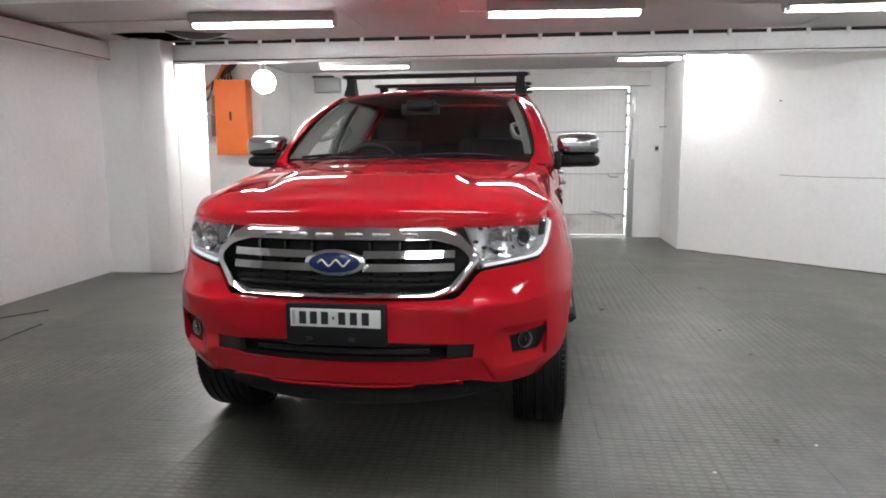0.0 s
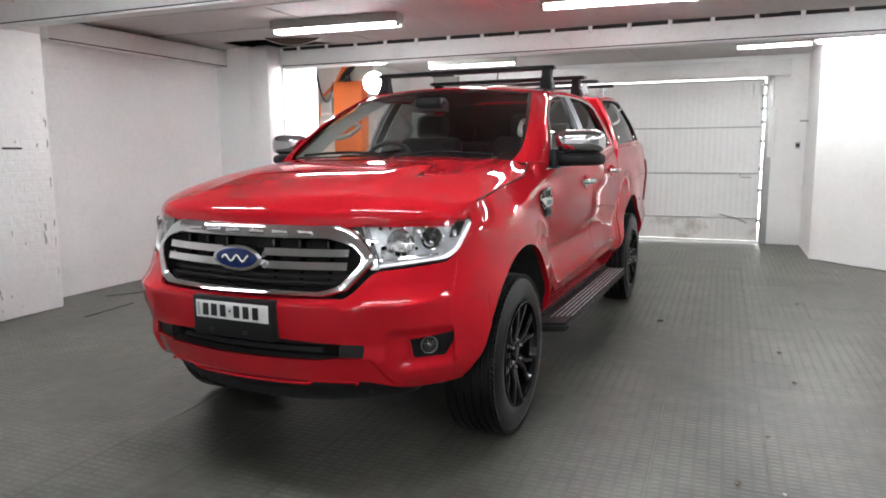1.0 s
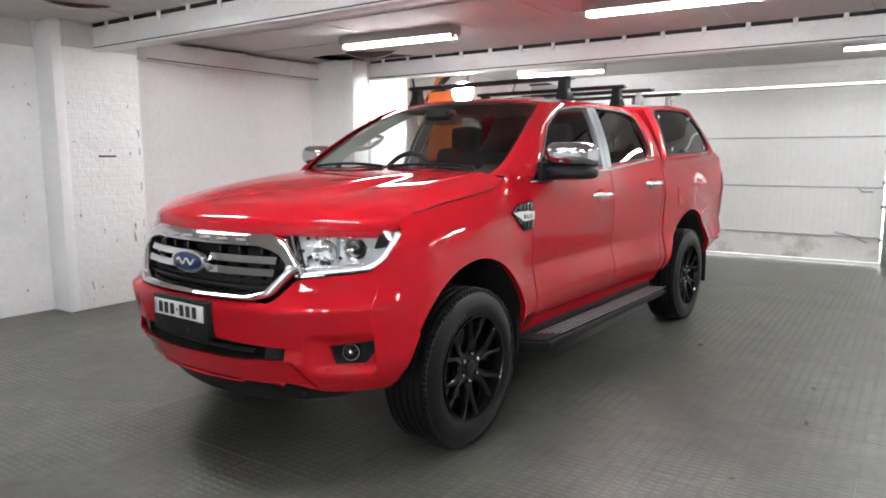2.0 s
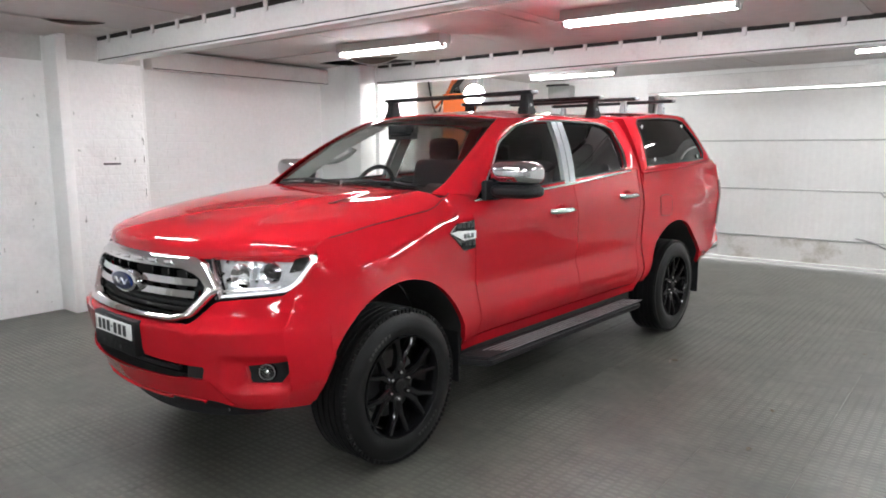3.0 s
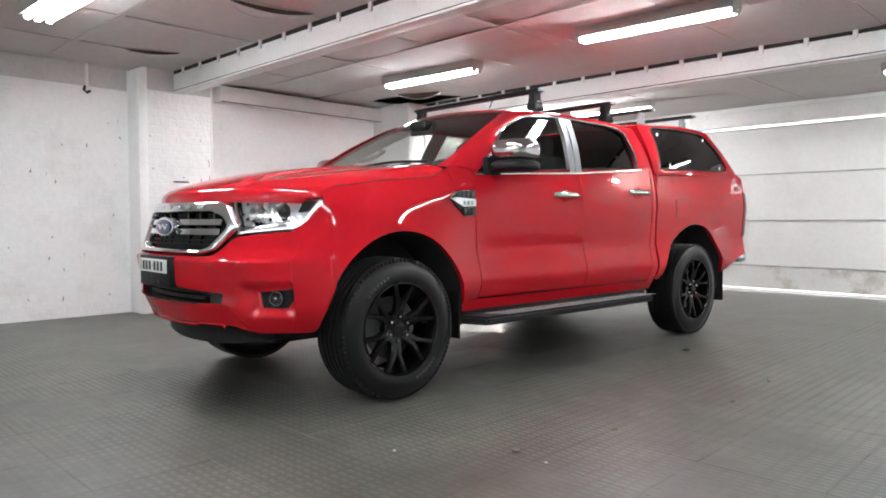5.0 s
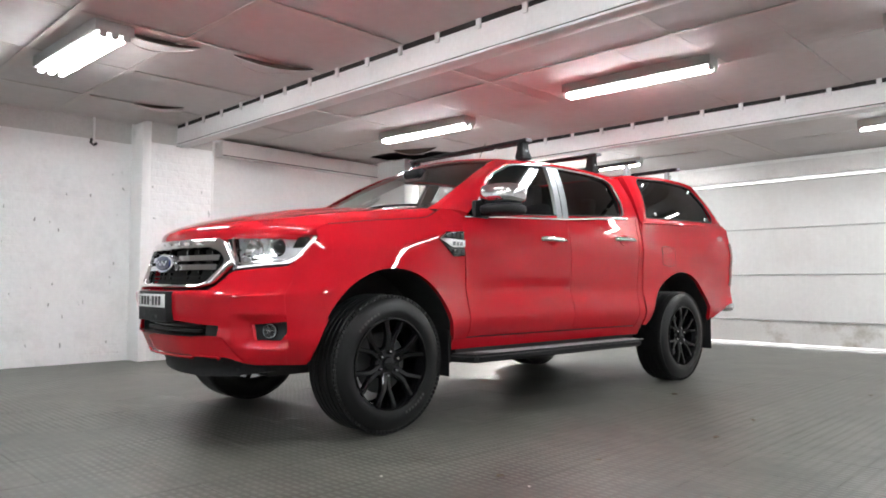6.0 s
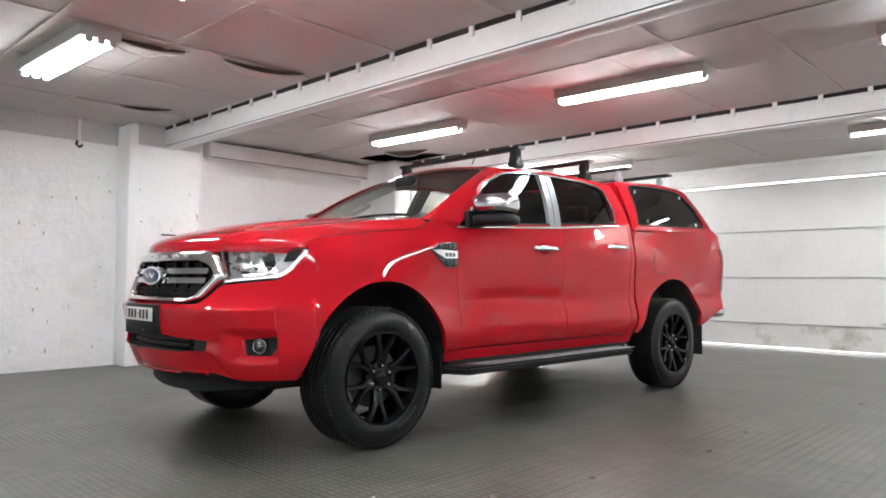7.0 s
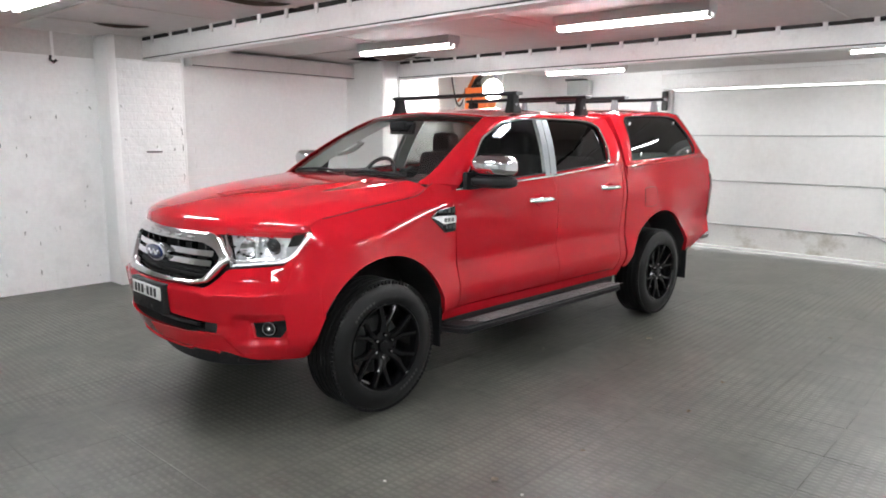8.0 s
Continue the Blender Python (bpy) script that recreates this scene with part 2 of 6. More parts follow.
M_DASH = mat("dark_cabin_plastic", (0.010, 0.010, 0.011), 0.6, spec=0.2, vary=0.1, scale=20)
M_SEAT = mat("dark_seat_cloth", (0.010, 0.010, 0.012), 0.85, spec=0.1, vary=0.15, scale=30, bump=0.2, bump_scale=250)
M_BLUE = mat("blue_badge_enamel", (0.01, 0.025, 0.12), 0.15, vary=0.03, coat=0.8)
M_PLATE = mat("white_plate", (0.75, 0.75, 0.74), 0.35, vary=0.02)
M_INK = mat("black_ink", (0.01, 0.01, 0.012), 0.5, vary=0.05)
M_TAIL = mat("red_lamp_lens", (0.16, 0.003, 0.004), 0.12, vary=0.05, coat=0.8)
M_DISC = mat("brake_iron", (0.06, 0.06, 0.06), 0.5, metal=0.6, vary=0.15)
M_REFLECT = mat("lamp_reflector", (0.78, 0.78, 0.79), 0.14, metal=1.0, vary=0.05, scale=20)
M_LAMPBASE = mat("lamp_housing", (0.41, 0.42, 0.435), 0.30, metal=0.6, vary=0.35, scale=24)
M_DRL = mat("white_light_bar", (0.85, 0.86, 0.88), 0.25, vary=0, emit=(0.95, 0.98, 1.0), emit_strength=0.45)
M_WIND = glass("windscreen_glass", (0.92, 0.95, 0.935))
M_TINT = glass("tinted_glass", (0.83, 0.85, 0.845))
M_DAY = mat("daylight_beyond", (0.9, 0.9, 0.9), 0.8, vary=0, emit=(1.0, 1.0, 1.0), emit_strength=4.0)
M_PRIV = glass("black_privacy_glass", (0.03, 0.03, 0.032))
M_REAR = glass("dark_rear_glass", (0.16, 0.17, 0.165))
M_LENS = glass("clear_lamp_lens", (0.97, 0.97, 0.97))


# ---- mesh helpers ----
def mesh_object(name, bm, material, sharp=40):
    me = bpy.data.meshes.new(name)
    bmesh.ops.recalc_face_normals(bm, faces=bm.faces)
    bm.to_mesh(me)
    bm.free()
    me.shade_smooth()
    me.set_sharp_from_angle(angle=radians(sharp))
    me.materials.append(material)
    return new(name, me)


def part(name, bm, material, parent, label="", sharp=40):
    """Links bm as one mesh under a thing or a part."""
    ob = mesh_object(name, bm, material, sharp)
    ob.parent = parent
    if label:
        ob["label"] = label
    return ob


def thing(name, at, label, category, group="", rz=0.0):
    ob = new(name)
    ob.matrix_basis = pose(*at, 0, 0, rz)
    ob.empty_display_size = 0.2
    return tagged(ob, label, category, group)


def structure(name, bm, material, label="", category="", sharp=40):
    return tagged(mesh_object(name, bm, material, sharp), label, category, kind="structure")


def box(bm, x0, x1, y0, y1, z0, z1, bevel=0.0, m=None, segments=2):
    """Adds a box to bm, with rounded edges if bevel is given."""
    v = [bm.verts.new((x, y, z)) for x in (x0, x1) for y in (y0, y1) for z in (z0, z1)]
    quads = ((0, 1, 3, 2), (4, 6, 7, 5), (0, 4, 5, 1), (2, 3, 7, 6), (0, 2, 6, 4), (1, 5, 7, 3))
    faces = [bm.faces.new([v[i] for i in q]) for q in quads]
    if m is not None:
        bmesh.ops.transform(bm, matrix=m, verts=v)
    if bevel > 0:
        bmesh.ops.bevel(bm, geom=list({e for f in faces for e in f.edges}), offset=bevel, segments=segments, affect="EDGES", profile=0.5)
    return bm


def boxes(*args, bevel=0.0, m=None):
    bm = bmesh.new()
    for a in args:
        box(bm, *a, bevel=bevel, m=m)
    return bm


def grid(points, skirt=0.0, inward=None, bm=None):
    """A sheet from rows of points. skirt: depth of the rim that is turned in, along inward or against the normal."""
    bm = bm or bmesh.new()
    rows = [[bm.verts.new(p) for p in row] for row in points]
    faces = []
    for a, b in zip(rows, rows[1:]):
        for i in range(len(a) - 1):
            q = [a[i], a[i + 1], b[i + 1], b[i]]
            if (q[0].co - q[1].co).length < 1e-6:
                q = q[1:]
            elif (q[2].co - q[3].co).length < 1e-6:
                q = q[:3]
            faces.append(bm.faces.new(q))
    if skirt > 0:
        rim = rows[0] + [r[-1] for r in rows[1:]] + rows[-1][::-1][1:] + [r[0] for r in rows[::-1]][1:-1]
        bm.normal_update()
        if inward is None:
            low = [bm.verts.new(v.co - v.normal * skirt) for v in rim]
        else:
            low = [bm.verts.new(v.co + Vector(inward) * skirt) for v in rim]
        for i in range(len(rim)):
            j = (i + 1) % len(rim)
            if (rim[i].co - rim[j].co).length > 1e-6:
                bm.faces.new((rim[i], rim[j], low[j], low[i]))
    return bm


def lathe(profile, n=48, axis="x", bm=None, at=(0, 0, 0), closed=False, caps=True):
    """Turns a profile of (along, radius) round an axis."""
    bm = bm or bmesh.new()
    rings = []
    for a, r in profile:
        ring = []
        for k in range(n):
            t = 2 * math.pi * k / n
            p = (a, r * math.cos(t), r * math.sin(t)) if axis == "x" else (r * math.cos(t), a, r * math.sin(t)) if axis == "y" else (r * math.cos(t), r * math.sin(t), a)
            ring.append(bm.verts.new(Vector(p) + Vector(at)))
        rings.append(ring)
    pairs = list(zip(rings, rings[1:])) + ([(rings[-1], rings[0])] if closed else [])
    for a, b in pairs:
        for k in range(n):
            bm.faces.new((a[k], a[(k + 1) % n], b[(k + 1) % n], b[k]))
    if not closed and caps:
        for ring in (rings[0], rings[-1]):
            bm.faces.new(ring)
    return bm


def pipe(points, r, n=8, bm=None, closed=False, squash=1.0, ref=None):
    """A round bar along points; squash flattens it upright."""
    bm = bm or bmesh.new()
    pts = [Vector(p) for p in points]
    rings = []
    up = Vector((0, 0, 1))
    for i, p in enumerate(pts):
        a = pts[i - 1] if i or closed else pts[0]
        b = pts[(i + 1) % len(pts)] if i < len(pts) - 1 or closed else pts[-1]
        d = (b - a).normalized()
        s = d.cross(Vector(ref) if ref else up if abs(d.z) < 0.95 else Vector((1, 0, 0))).normalized()
        u = s.cross(d)
        rings.append([bm.verts.new(p + r * (math.cos(2 * math.pi * k / n) * s + squash * math.sin(2 * math.pi * k / n) * u)) for k in range(n)])
    for a, b in list(zip(rings, rings[1:])) + ([(rings[-1], rings[0])] if closed else []):
        for k in range(n):
            bm.faces.new((a[k], a[(k + 1) % n], b[(k + 1) % n], b[k]))
    if not closed:
        bm.faces.new(rings[0])
        bm.faces.new(rings[-1][::-1])
    return bm


def prism(outline, depth, m=None, bevel=0.0, bm=None):
    """A plate: the outline in its x, z plane, pulled along y by depth, then placed by m."""
    own = bm is None
    bm = bm or bmesh.new()
    a = [bm.verts.new((x, 0, z)) for x, z in outline]
    b = [bm.verts.new((x, depth, z)) for x, z in outline]
    f = [bm.faces.new(a), bm.faces.new(b[::-1])]
    for i in range(len(a)):
        j = (i + 1) % len(a)
        f.append(bm.faces.new((a[i], b[i], b[j], a[j])))
    if m is not None:
        bmesh.ops.transform(bm, matrix=m, verts=a + b)
    if bevel > 0:
        bmesh.ops.bevel(bm, geom=list({e for q in f for e in q.edges}), offset=bevel, segments=2, affect="EDGES")
    return bm


def smooth(a, b, x):
    t = min(1, max(0, (x - a) / (b - a)))
    return t * t * (3 - 2 * t)


def curve_at(keys, x):
    """Smooth interpolation through a few keys (x, value)."""
    if x <= keys[0][0]:
        return keys[0][1]
    for (x0, v0), (x1, v1) in zip(keys, keys[1:]):
        if x <= x1:
            return v0 + (v1 - v0) * smooth(x0, x1, x)
    return keys[-1][1]


def line_at(keys, x):
    return float(np.interp(x, [k[0] for k in keys], [k[1] for k in keys]))


def soft_at(keys, x, w=0.05):
    """The keys joined by lines and rounded over a width."""
    return sum(line_at(keys, x + w * k / 4) for k in range(-4, 5)) / 9


def ease(n, a=0.0, b=1.0):
    """n + 1 steps from a to b, closer at both ends."""
    return [a + (b - a) * (0.5 - 0.5 * math.cos(math.pi * i / n)) for i in range(n + 1)]


def steps(n, a=0.0, b=1.0):
    return [a + (b - a) * i / n for i in range(n + 1)]


# ---- the garage ----
CEIL = 2.57
DOOR_Y, DOOR_L, DOOR_R, DOOR_H = 7.40, -0.86, 2.26, 2.26
floor = structure("floor", boxes((-4.4, 8.7, -9.3, DOOR_Y + 0.3, -0.15, -0.005)), M_JOINT, "dark grey anti-slip floor sheeting with raised bars", "floor")
structure("ground", boxes((-30, 30, DOOR_Y + 0.302, 40, -0.2, -0.02)), M_OUT, "pale paving outside the door", "ground")
structure("backdrop", boxes((-6, 8, DOOR_Y + 1.5, DOOR_Y + 1.52, -0.01, 4.0)), M_DAY, "plain bright daylight beyond the door", "backdrop")
structure("wall_west", boxes((-4.2, -3.90, -9.2, 0.38, 0, CEIL + 0.2)), M_ROUGH, "thickly painted white brick wall with chips", "wall")
structure("wall_west_pier", boxes((-4.2, -3.62, 0.38, 1.14, 0, CEIL + 0.2), bevel=0.012), M_ROUGH, "white painted brick pier", "wall")
structure("wall_west_bay", boxes((-4.2, -3.97, 1.14, 3.77, 0, CEIL + 0.004)), M_BRICK, "white painted brick wall of the bay", "wall")
structure("trim_pier_corner", boxes((-3.90, -3.60, 0.34, 0.44, 0, CEIL - 0.02), bevel=0.02), M_WHITE, "rounded white corner post", "trim")
structure("trim_wall_head", boxes((-3.901, -3.896, -8.9, 0.338, 2.345, CEIL + 0.02)), M_BARE, "unpainted grey plaster at the head of the wall", "trim")
structure("trim_pier_head", boxes((-3.621, -3.616, 0.442, 1.138, 2.345, CEIL + 0.02)), M_BARE, "unpainted grey plaster at the head of the pier", "trim")
structure("trim_pier_step", boxes((-3.97, -3.69, 1.141, 1.20, 0, CEIL - 0.02), bevel=0.010), M_WHITE, "narrow white plaster post", "trim")
post_crack = bmesh.new()
crack_rng = random.Random(3)
for k in range(26):
    z = 0.30 + 0.085 * k
    if crack_rng.random() < 0.25:
        box(post_crack, -3.624, -3.6185, 1.116, 1.116 + crack_rng.uniform(0.002, 0.005), z, z + crack_rng.uniform(0.03, 0.09))
structure("trim_post_crack", post_crack, M_RUSTY, "broken dark joint beside the post", "crack")
structure("trim_bay_header", boxes((-3.97, -3.80, 1.36, 3.768, 2.352, 2.53), bevel=0.012), M_BEAM, "white painted header over the bay", "beam")
# thin dark strip on the face of the header, along its lower edge
structure("trim_bay_header_edge", boxes((-3.803, -3.7975, 1.37, 3.76, 2.350, 2.359)), M_DARK, "dark strip along the header's lower edge", "trim")
structure("wall_west_return", boxes((-4.2, -3.492, 3.77, 4.12, 0, CEIL + 0.004)), M_WHITE, "white plaster return beside the column", "wall")
structure("column_1", boxes((-3.49, -3.215, 3.75, 4.03, 0, CEIL - 0.01), bevel=0.02), M_WHITE, "white painted concrete column", "column")
structure("wall_west_back", boxes((-4.2, -3.25, 4.12, 4.87, 0, CEIL + 0.004)), M_BRICK, "white painted brick wall behind the column", "wall")
structure("wall_alcove", boxes((-4.2, -4.0, 4.87, 6.12, 0, CEIL + 0.2), (-4.2, -3.02, 6.12, 6.3, 0, CEIL + 0.2), (-3.2, -3.02, 6.3, DOOR_Y, 0, CEIL + 0.2)), M_WHITE, "white alcove walls round the switchboard", "wall")
# back wall with the door's opening
structure("wall_north", boxes((-3.2, DOOR_L, DOOR_Y, DOOR_Y + 0.25, 0, CEIL + 0.2), (DOOR_R + 0.25, 3.0, DOOR_Y, DOOR_Y + 0.25, 0, CEIL + 0.2), (DOOR_L, DOOR_R + 0.25, DOOR_Y + 0.003, DOOR_Y + 0.25, DOOR_H + 0.03, CEIL + 0.2)), M_WHITE, "white back wall with the wide door opening", "wall")
structure("trim_lintel", boxes((DOOR_L - 0.1, DOOR_R + 0.3, DOOR_Y - 0.13, DOOR_Y, DOOR_H + 0.03, 2.50), bevel=0.01), M_BEAM, "white painted lintel beam over the door", "beam")
structure("wall_north_side", boxes((2.79, 3.0, 6.10, DOOR_Y, 0, CEIL + 0.2)), M_WHITE, "white side wall beside the door", "wall")
# oblique wall
diag = bmesh.new()
box(diag, 0, 6.2, 0, 0.22, 0, CEIL + 0.2, m=pose(2.78, 6.10, 0, 0, 0, -44.3))
structure("wall_oblique", diag, M_WHITE, "long oblique white wall with a hairline crack", "wall")
oblique = pose(2.78, 6.10, 0, 0, 0, -44.3)
wall_rng = random.Random(21)
line = [oblique @ Vector((1.31 + 0.055 * k, 0.0, 1.044 - 0.010 * smooth(0, 4, k) + wall_rng.uniform(-0.0035, 0.0035))) for k in range(56)]
structure("trim_wall_crack", pipe(line, 0.0030, 5), M_CRACK, "brown hairline crack across the oblique wall", "crack")
line = [oblique @ Vector((0.02 + 0.12 * k, -0.001, 0.002 + wall_rng.uniform(-0.002, 0.004))) for k in range(50)]
structure("trim_wall_foot", pipe(line, 0.0075, 5), M_RUSTY, "dark grimy joint at the foot of the wall", "trim")
nail = thing("nail", oblique @ Vector((1.29, -0.008, 1.912)), "rusty nail head in the white wall", "nail")
part("head", boxes((-0.014, 0.014, -0.008, 0.012, -0.006, 0.006), bevel=0.003), M_RUSTY, nail)
# unseen walls, made up; their distance sets the bounce and paint reflections
structure("wall_east", boxes((8.4, 8.6, -9.2, 2.0, 0, CEIL + 0.2), (7.2, 8.6, 1.78, 2.0, 0, CEIL + 0.2)), M_WHITE, "plain white wall out of view, added to close the room", "wall")
structure("wall_south", boxes((-4.2, 8.6, -9.2, -9.0, 0, CEIL + 0.2)), M_WHITE, "plain white wall out of view, added to close the room", "wall")


# ceiling: sagging sheets between the beams, each with its own slight tilt
SHEET_X = (-4.2, -2.97, -1.93, -0.90, 0.11, 1.15, 2.2, 3.4, 4.6, 5.9, 7.1, 8.415)


def ceiling_mesh():
    bm = bmesh.new()
    rng = random.Random(4)
    xs = SHEET_X
    ys = [-9.0, -7.7, -6.2, -4.9, -3.7, -2.5, -1.19, -0.45, 0.71, 0.85, 1.85, 2.75, 4.05, 4.19, 5.0, 6.1, 7.4]
    for i in range(len(xs) - 1):
        for j in range(len(ys) - 1):
            x0, x1, y0, y1 = xs[i] + 0.0015, xs[i + 1] - 0.0015, ys[j] + 0.0015, ys[j + 1] - 0.0015
            sag = rng.uniform(0.0, 0.016)
            tilt = [rng.uniform(-0.006, 0.006) for _ in range(4)]
            n = 6
            pts = []
            for a in range(n + 1):
                row = []
                for b in range(n + 1):
                    u, v = a / n, b / n
                    z = CEIL - sag * 16 * u * (1 - u) * v * (1 - v) + tilt[0] * (1 - u) * (1 - v) + tilt[1] * u * (1 - v) + tilt[2] * u * v + tilt[3] * (1 - u) * v
                    row.append((x0 + (x1 - x0) * u, y0 + (y1 - y0) * v, z))
                pts.append(row)
            hole = i < 2 and ys[j] == 2.75
            if hole:
                continue
            grid(pts, skirt=0.012, inward=(0, 0, 1), bm=bm)
    return bm


structure("ceiling", ceiling_mesh(), M_CEIL, "sagging grey-white ceiling sheets, stained and torn", "ceiling", sharp=20)
structure("ceiling_void", boxes((-4.2, 8.6, -9.2, DOOR_Y, CEIL + 0.19, CEIL + 0.3)), M_DARK, "dark roof space above the ceiling", "ceiling")
PATCH = ((-4.19, 2.76), (-1.934, 2.76), (-1.934, 4.045), (-2.36, 4.045), (-2.55, 3.72), (-2.67, 3.63), (-2.80, 3.72), (-2.86, 3.78), (-2.92, 3.60), (-2.90, 3.43), (-3.10, 3.37), (-3.30, 3.35), (-3.56, 3.40), (-3.57, 4.045), (-4.19, 4.045))
structure("ceiling_void_side", boxes((-4.4, -4.202, -9.2, DOOR_Y, 2.40, CEIL + 0.3), (-4.4, 8.6, DOOR_Y + 0.25, DOOR_Y + 0.3, CEIL + 0.19, CEIL + 0.3)), M_DARK, "dark side of the roof space", "ceiling")
structure("ceiling_patch", prism(PATCH, 0.012, Matrix(((1, 0, 0, 0), (0, 0, 1, 0), (0, 1, 0, CEIL - 0.006), (0, 0, 0, 1)))), M_CEIL, "torn ceiling sheet with a ragged hole", "ceiling")


def beam(name, y0, y1, z0, z1, x0, x1, label, clip_at=0.25):
    """A boxed steel beam with a lower flange, and clips that hold it off the ceiling."""
    bm = boxes((x0, x1, y0 + 0.012, y1 - 0.012, z0 + 0.03, z1), bevel=0.006)
    box(bm, x0, x1, y0, y1, z0, z0 + 0.018, bevel=0.004)
    ob = tagged(mesh_object(name, bm, M_BEAM), label, "beam", kind="structure")
    # solid dark strip stands in for the shade above the flange
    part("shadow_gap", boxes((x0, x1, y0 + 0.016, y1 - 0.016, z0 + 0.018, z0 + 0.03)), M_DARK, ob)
    first = None
    x = x0 + clip_at
    while x < x1:
        if first is None:
            first = part("clip", boxes((-0.02, 0.02, y0 - 0.004, y0 + 0.012, z1 - 0.035, CEIL + 0.01), bevel=0.004), M_BEAM, ob)
            first.location.x = x
        else:
            c = new("clip", first.data)
            c.parent = ob
            c.location.x = x
        x += 0.383
    return ob


beam("beam_1", 0.71, 0.85, 2.335, 2.535, -3.62, 8.39, "white painted ceiling beam with small clips")
beam("beam_2", 4.05, 4.19, 2.335, 2.535, -3.23, 5.0, "white painted ceiling beam with small clips")
# solid dark fillers put the shade between beam and ceiling into colour
structure("ceiling_gap_1", boxes((-3.6, 8.39, 0.72, 0.84, 2.537, CEIL + 0.02)), M_DARK, "dark filler that stands in for shade over the beam", "ceiling")
structure("ceiling_gap_2", boxes((-3.2, 5.0, 4.06, 4.18, 2.537, CEIL + 0.02)), M_DARK, "dark filler that stands in for shade over the beam", "ceiling")

def ceiling_tear(name, a, b, drop, width):
    """A split in a ceiling sheet: a drooping lip with the dark roof space behind it."""
    a, b = Vector((*a, CEIL - 0.010)), Vector((*b, CEIL - 0.010))
    side = (b - a).normalized().cross(Vector((0, 0, 1)))
    rows, void = [], []
    for t in steps(16):
        k = math.sin(math.pi * t) ** 0.8
        p = a.lerp(b, t)
        rows.append([p + side * width * k, p + side * width * 0.5 * k - Vector((0, 0, drop * 0.45 * k)), p - Vector((0, 0, drop * k))])
        void.append([p - side * 0.015 * k + Vector((0, 0, 0.004)), p - Vector((0, 0, drop * 0.96 * k))])
    structure(name + "_lip", grid(rows, 0.006), M_CEIL, "drooping lip of a torn ceiling sheet", "ceiling")
    structure(name + "_void", grid(void), M_RUSTY, "dark brown gap in the torn ceiling", "ceiling")


ceiling_tear("ceiling_tear_1", (-0.96, -0.05), (-0.83, 0.58), 0.045, -0.30)
ceiling_tear("ceiling_tear_2", (-2.96, -0.02), (-2.77, 0.40), 0.030, -0.25)
ceiling_tear("ceiling_tear_3", (-1.06, -0.84), (-1.00, -0.30), 0.035, -0.28)

ceiling_tear("ceiling_tear_4", (-2.90, 3.28), (-2.36, 3.52), 0.075, -0.22)

# cover strips over the sheet joints
strips = bmesh.new()
for y0, y1, places in ((-8.9, 0.69, SHEET_X[1:-1]), (0.87, 2.7, (-1.93, -0.05, 1.62, 3.4, 5.2)), (4.21, 7.2, (-1.93, 0.60, 2.2))):
    for x in places:
        box(strips, x - 0.027, x + 0.027, y0, y1, CEIL - 0.0135, CEIL - 0.0105)
for y in (-2.5, -1.19, -0.45, 1.85, 5.0):
    box(strips, -3.6, 8.38, y - 0.024, y + 0.024, CEIL - 0.0145, CEIL - 0.011)
structure("ceiling_strips", strips, M_TAPE, "yellowed cover strips over ceiling joints", "ceiling")

# the sectional door: four ribbed panels, frame, track and light gaps
door = tagged(new("door_1"), "closed white sectional garage door with ribbed panels", "garage door", kind="structure")
levels = [0.03, 0.35, 0.98, 1.62, DOOR_H]


def door_panel(z0, z1):
    rib = []
    n = 156
    for k in range(n + 1):
        x = DOOR_L + 0.02 + (DOOR_R - DOOR_L - 0.022) * k / n
        y = DOOR_Y + 0.06 + (0.0035 if k % 4 < 2 else 0.0)
        rib.append((x, y))
    return grid([[(x, y, z) for z in (z0, z0 + 0.012, z1 - 0.012, z1)] for x, y in rib], skirt=0.03, inward=(0, 1, 0))


for z0, z1 in zip(levels, levels[1:]):
    part("panel", door_panel(z0 + 0.004, z1 - 0.004), M_DOORLOW if z1 < 0.5 else M_DOOR, door)
    part("rail", boxes((DOOR_L + 0.02, DOOR_R - 0.01, DOOR_Y + 0.040, DOOR_Y + 0.058, z1 - 0.012, z1 + 0.008), bevel=0.004), M_GREYBOX, door)
part("latch", pipe([(1.75, DOOR_Y + 0.03, 0.40), (1.95, DOOR_Y + 0.03, 0.36), (2.12, DOOR_Y + 0.03, 0.28)], 0.012), M_STEEL, door)
part("handle", pipe([(1.98, DOOR_Y + 0.02, 0.98), (2.02, DOOR_Y - 0.01, 0.93), (2.14, DOOR_Y - 0.01, 0.93)], 0.012), M_STEEL, door)
part("jamb", boxes((DOOR_R + 0.02, DOOR_R + 0.11, DOOR_Y - 0.04, DOOR_Y + 0.1, 0, DOOR_H + 0.14), bevel=0.006), M_STEEL, door, "grey steel door track")
part("jamb", boxes((DOOR_L - 0.05, DOOR_L + 0.03, DOOR_Y - 0.03, DOOR_Y + 0.1, 0, DOOR_H + 0.02), bevel=0.006), M_DOOR, door, "white door track")
part("spring_bracket", boxes((DOOR_L - 0.10, DOOR_L - 0.02, DOOR_Y - 0.09, DOOR_Y - 0.032, 1.98, 2.26), bevel=0.01), M_CABLE, door, "dark steel bracket")
part("track_cover", boxes((DOOR_R + 0.06, DOOR_R + 0.15, DOOR_Y - 0.10, DOOR_Y - 0.042, 1.20, 1.86), bevel=0.01), M_DOOR, door)
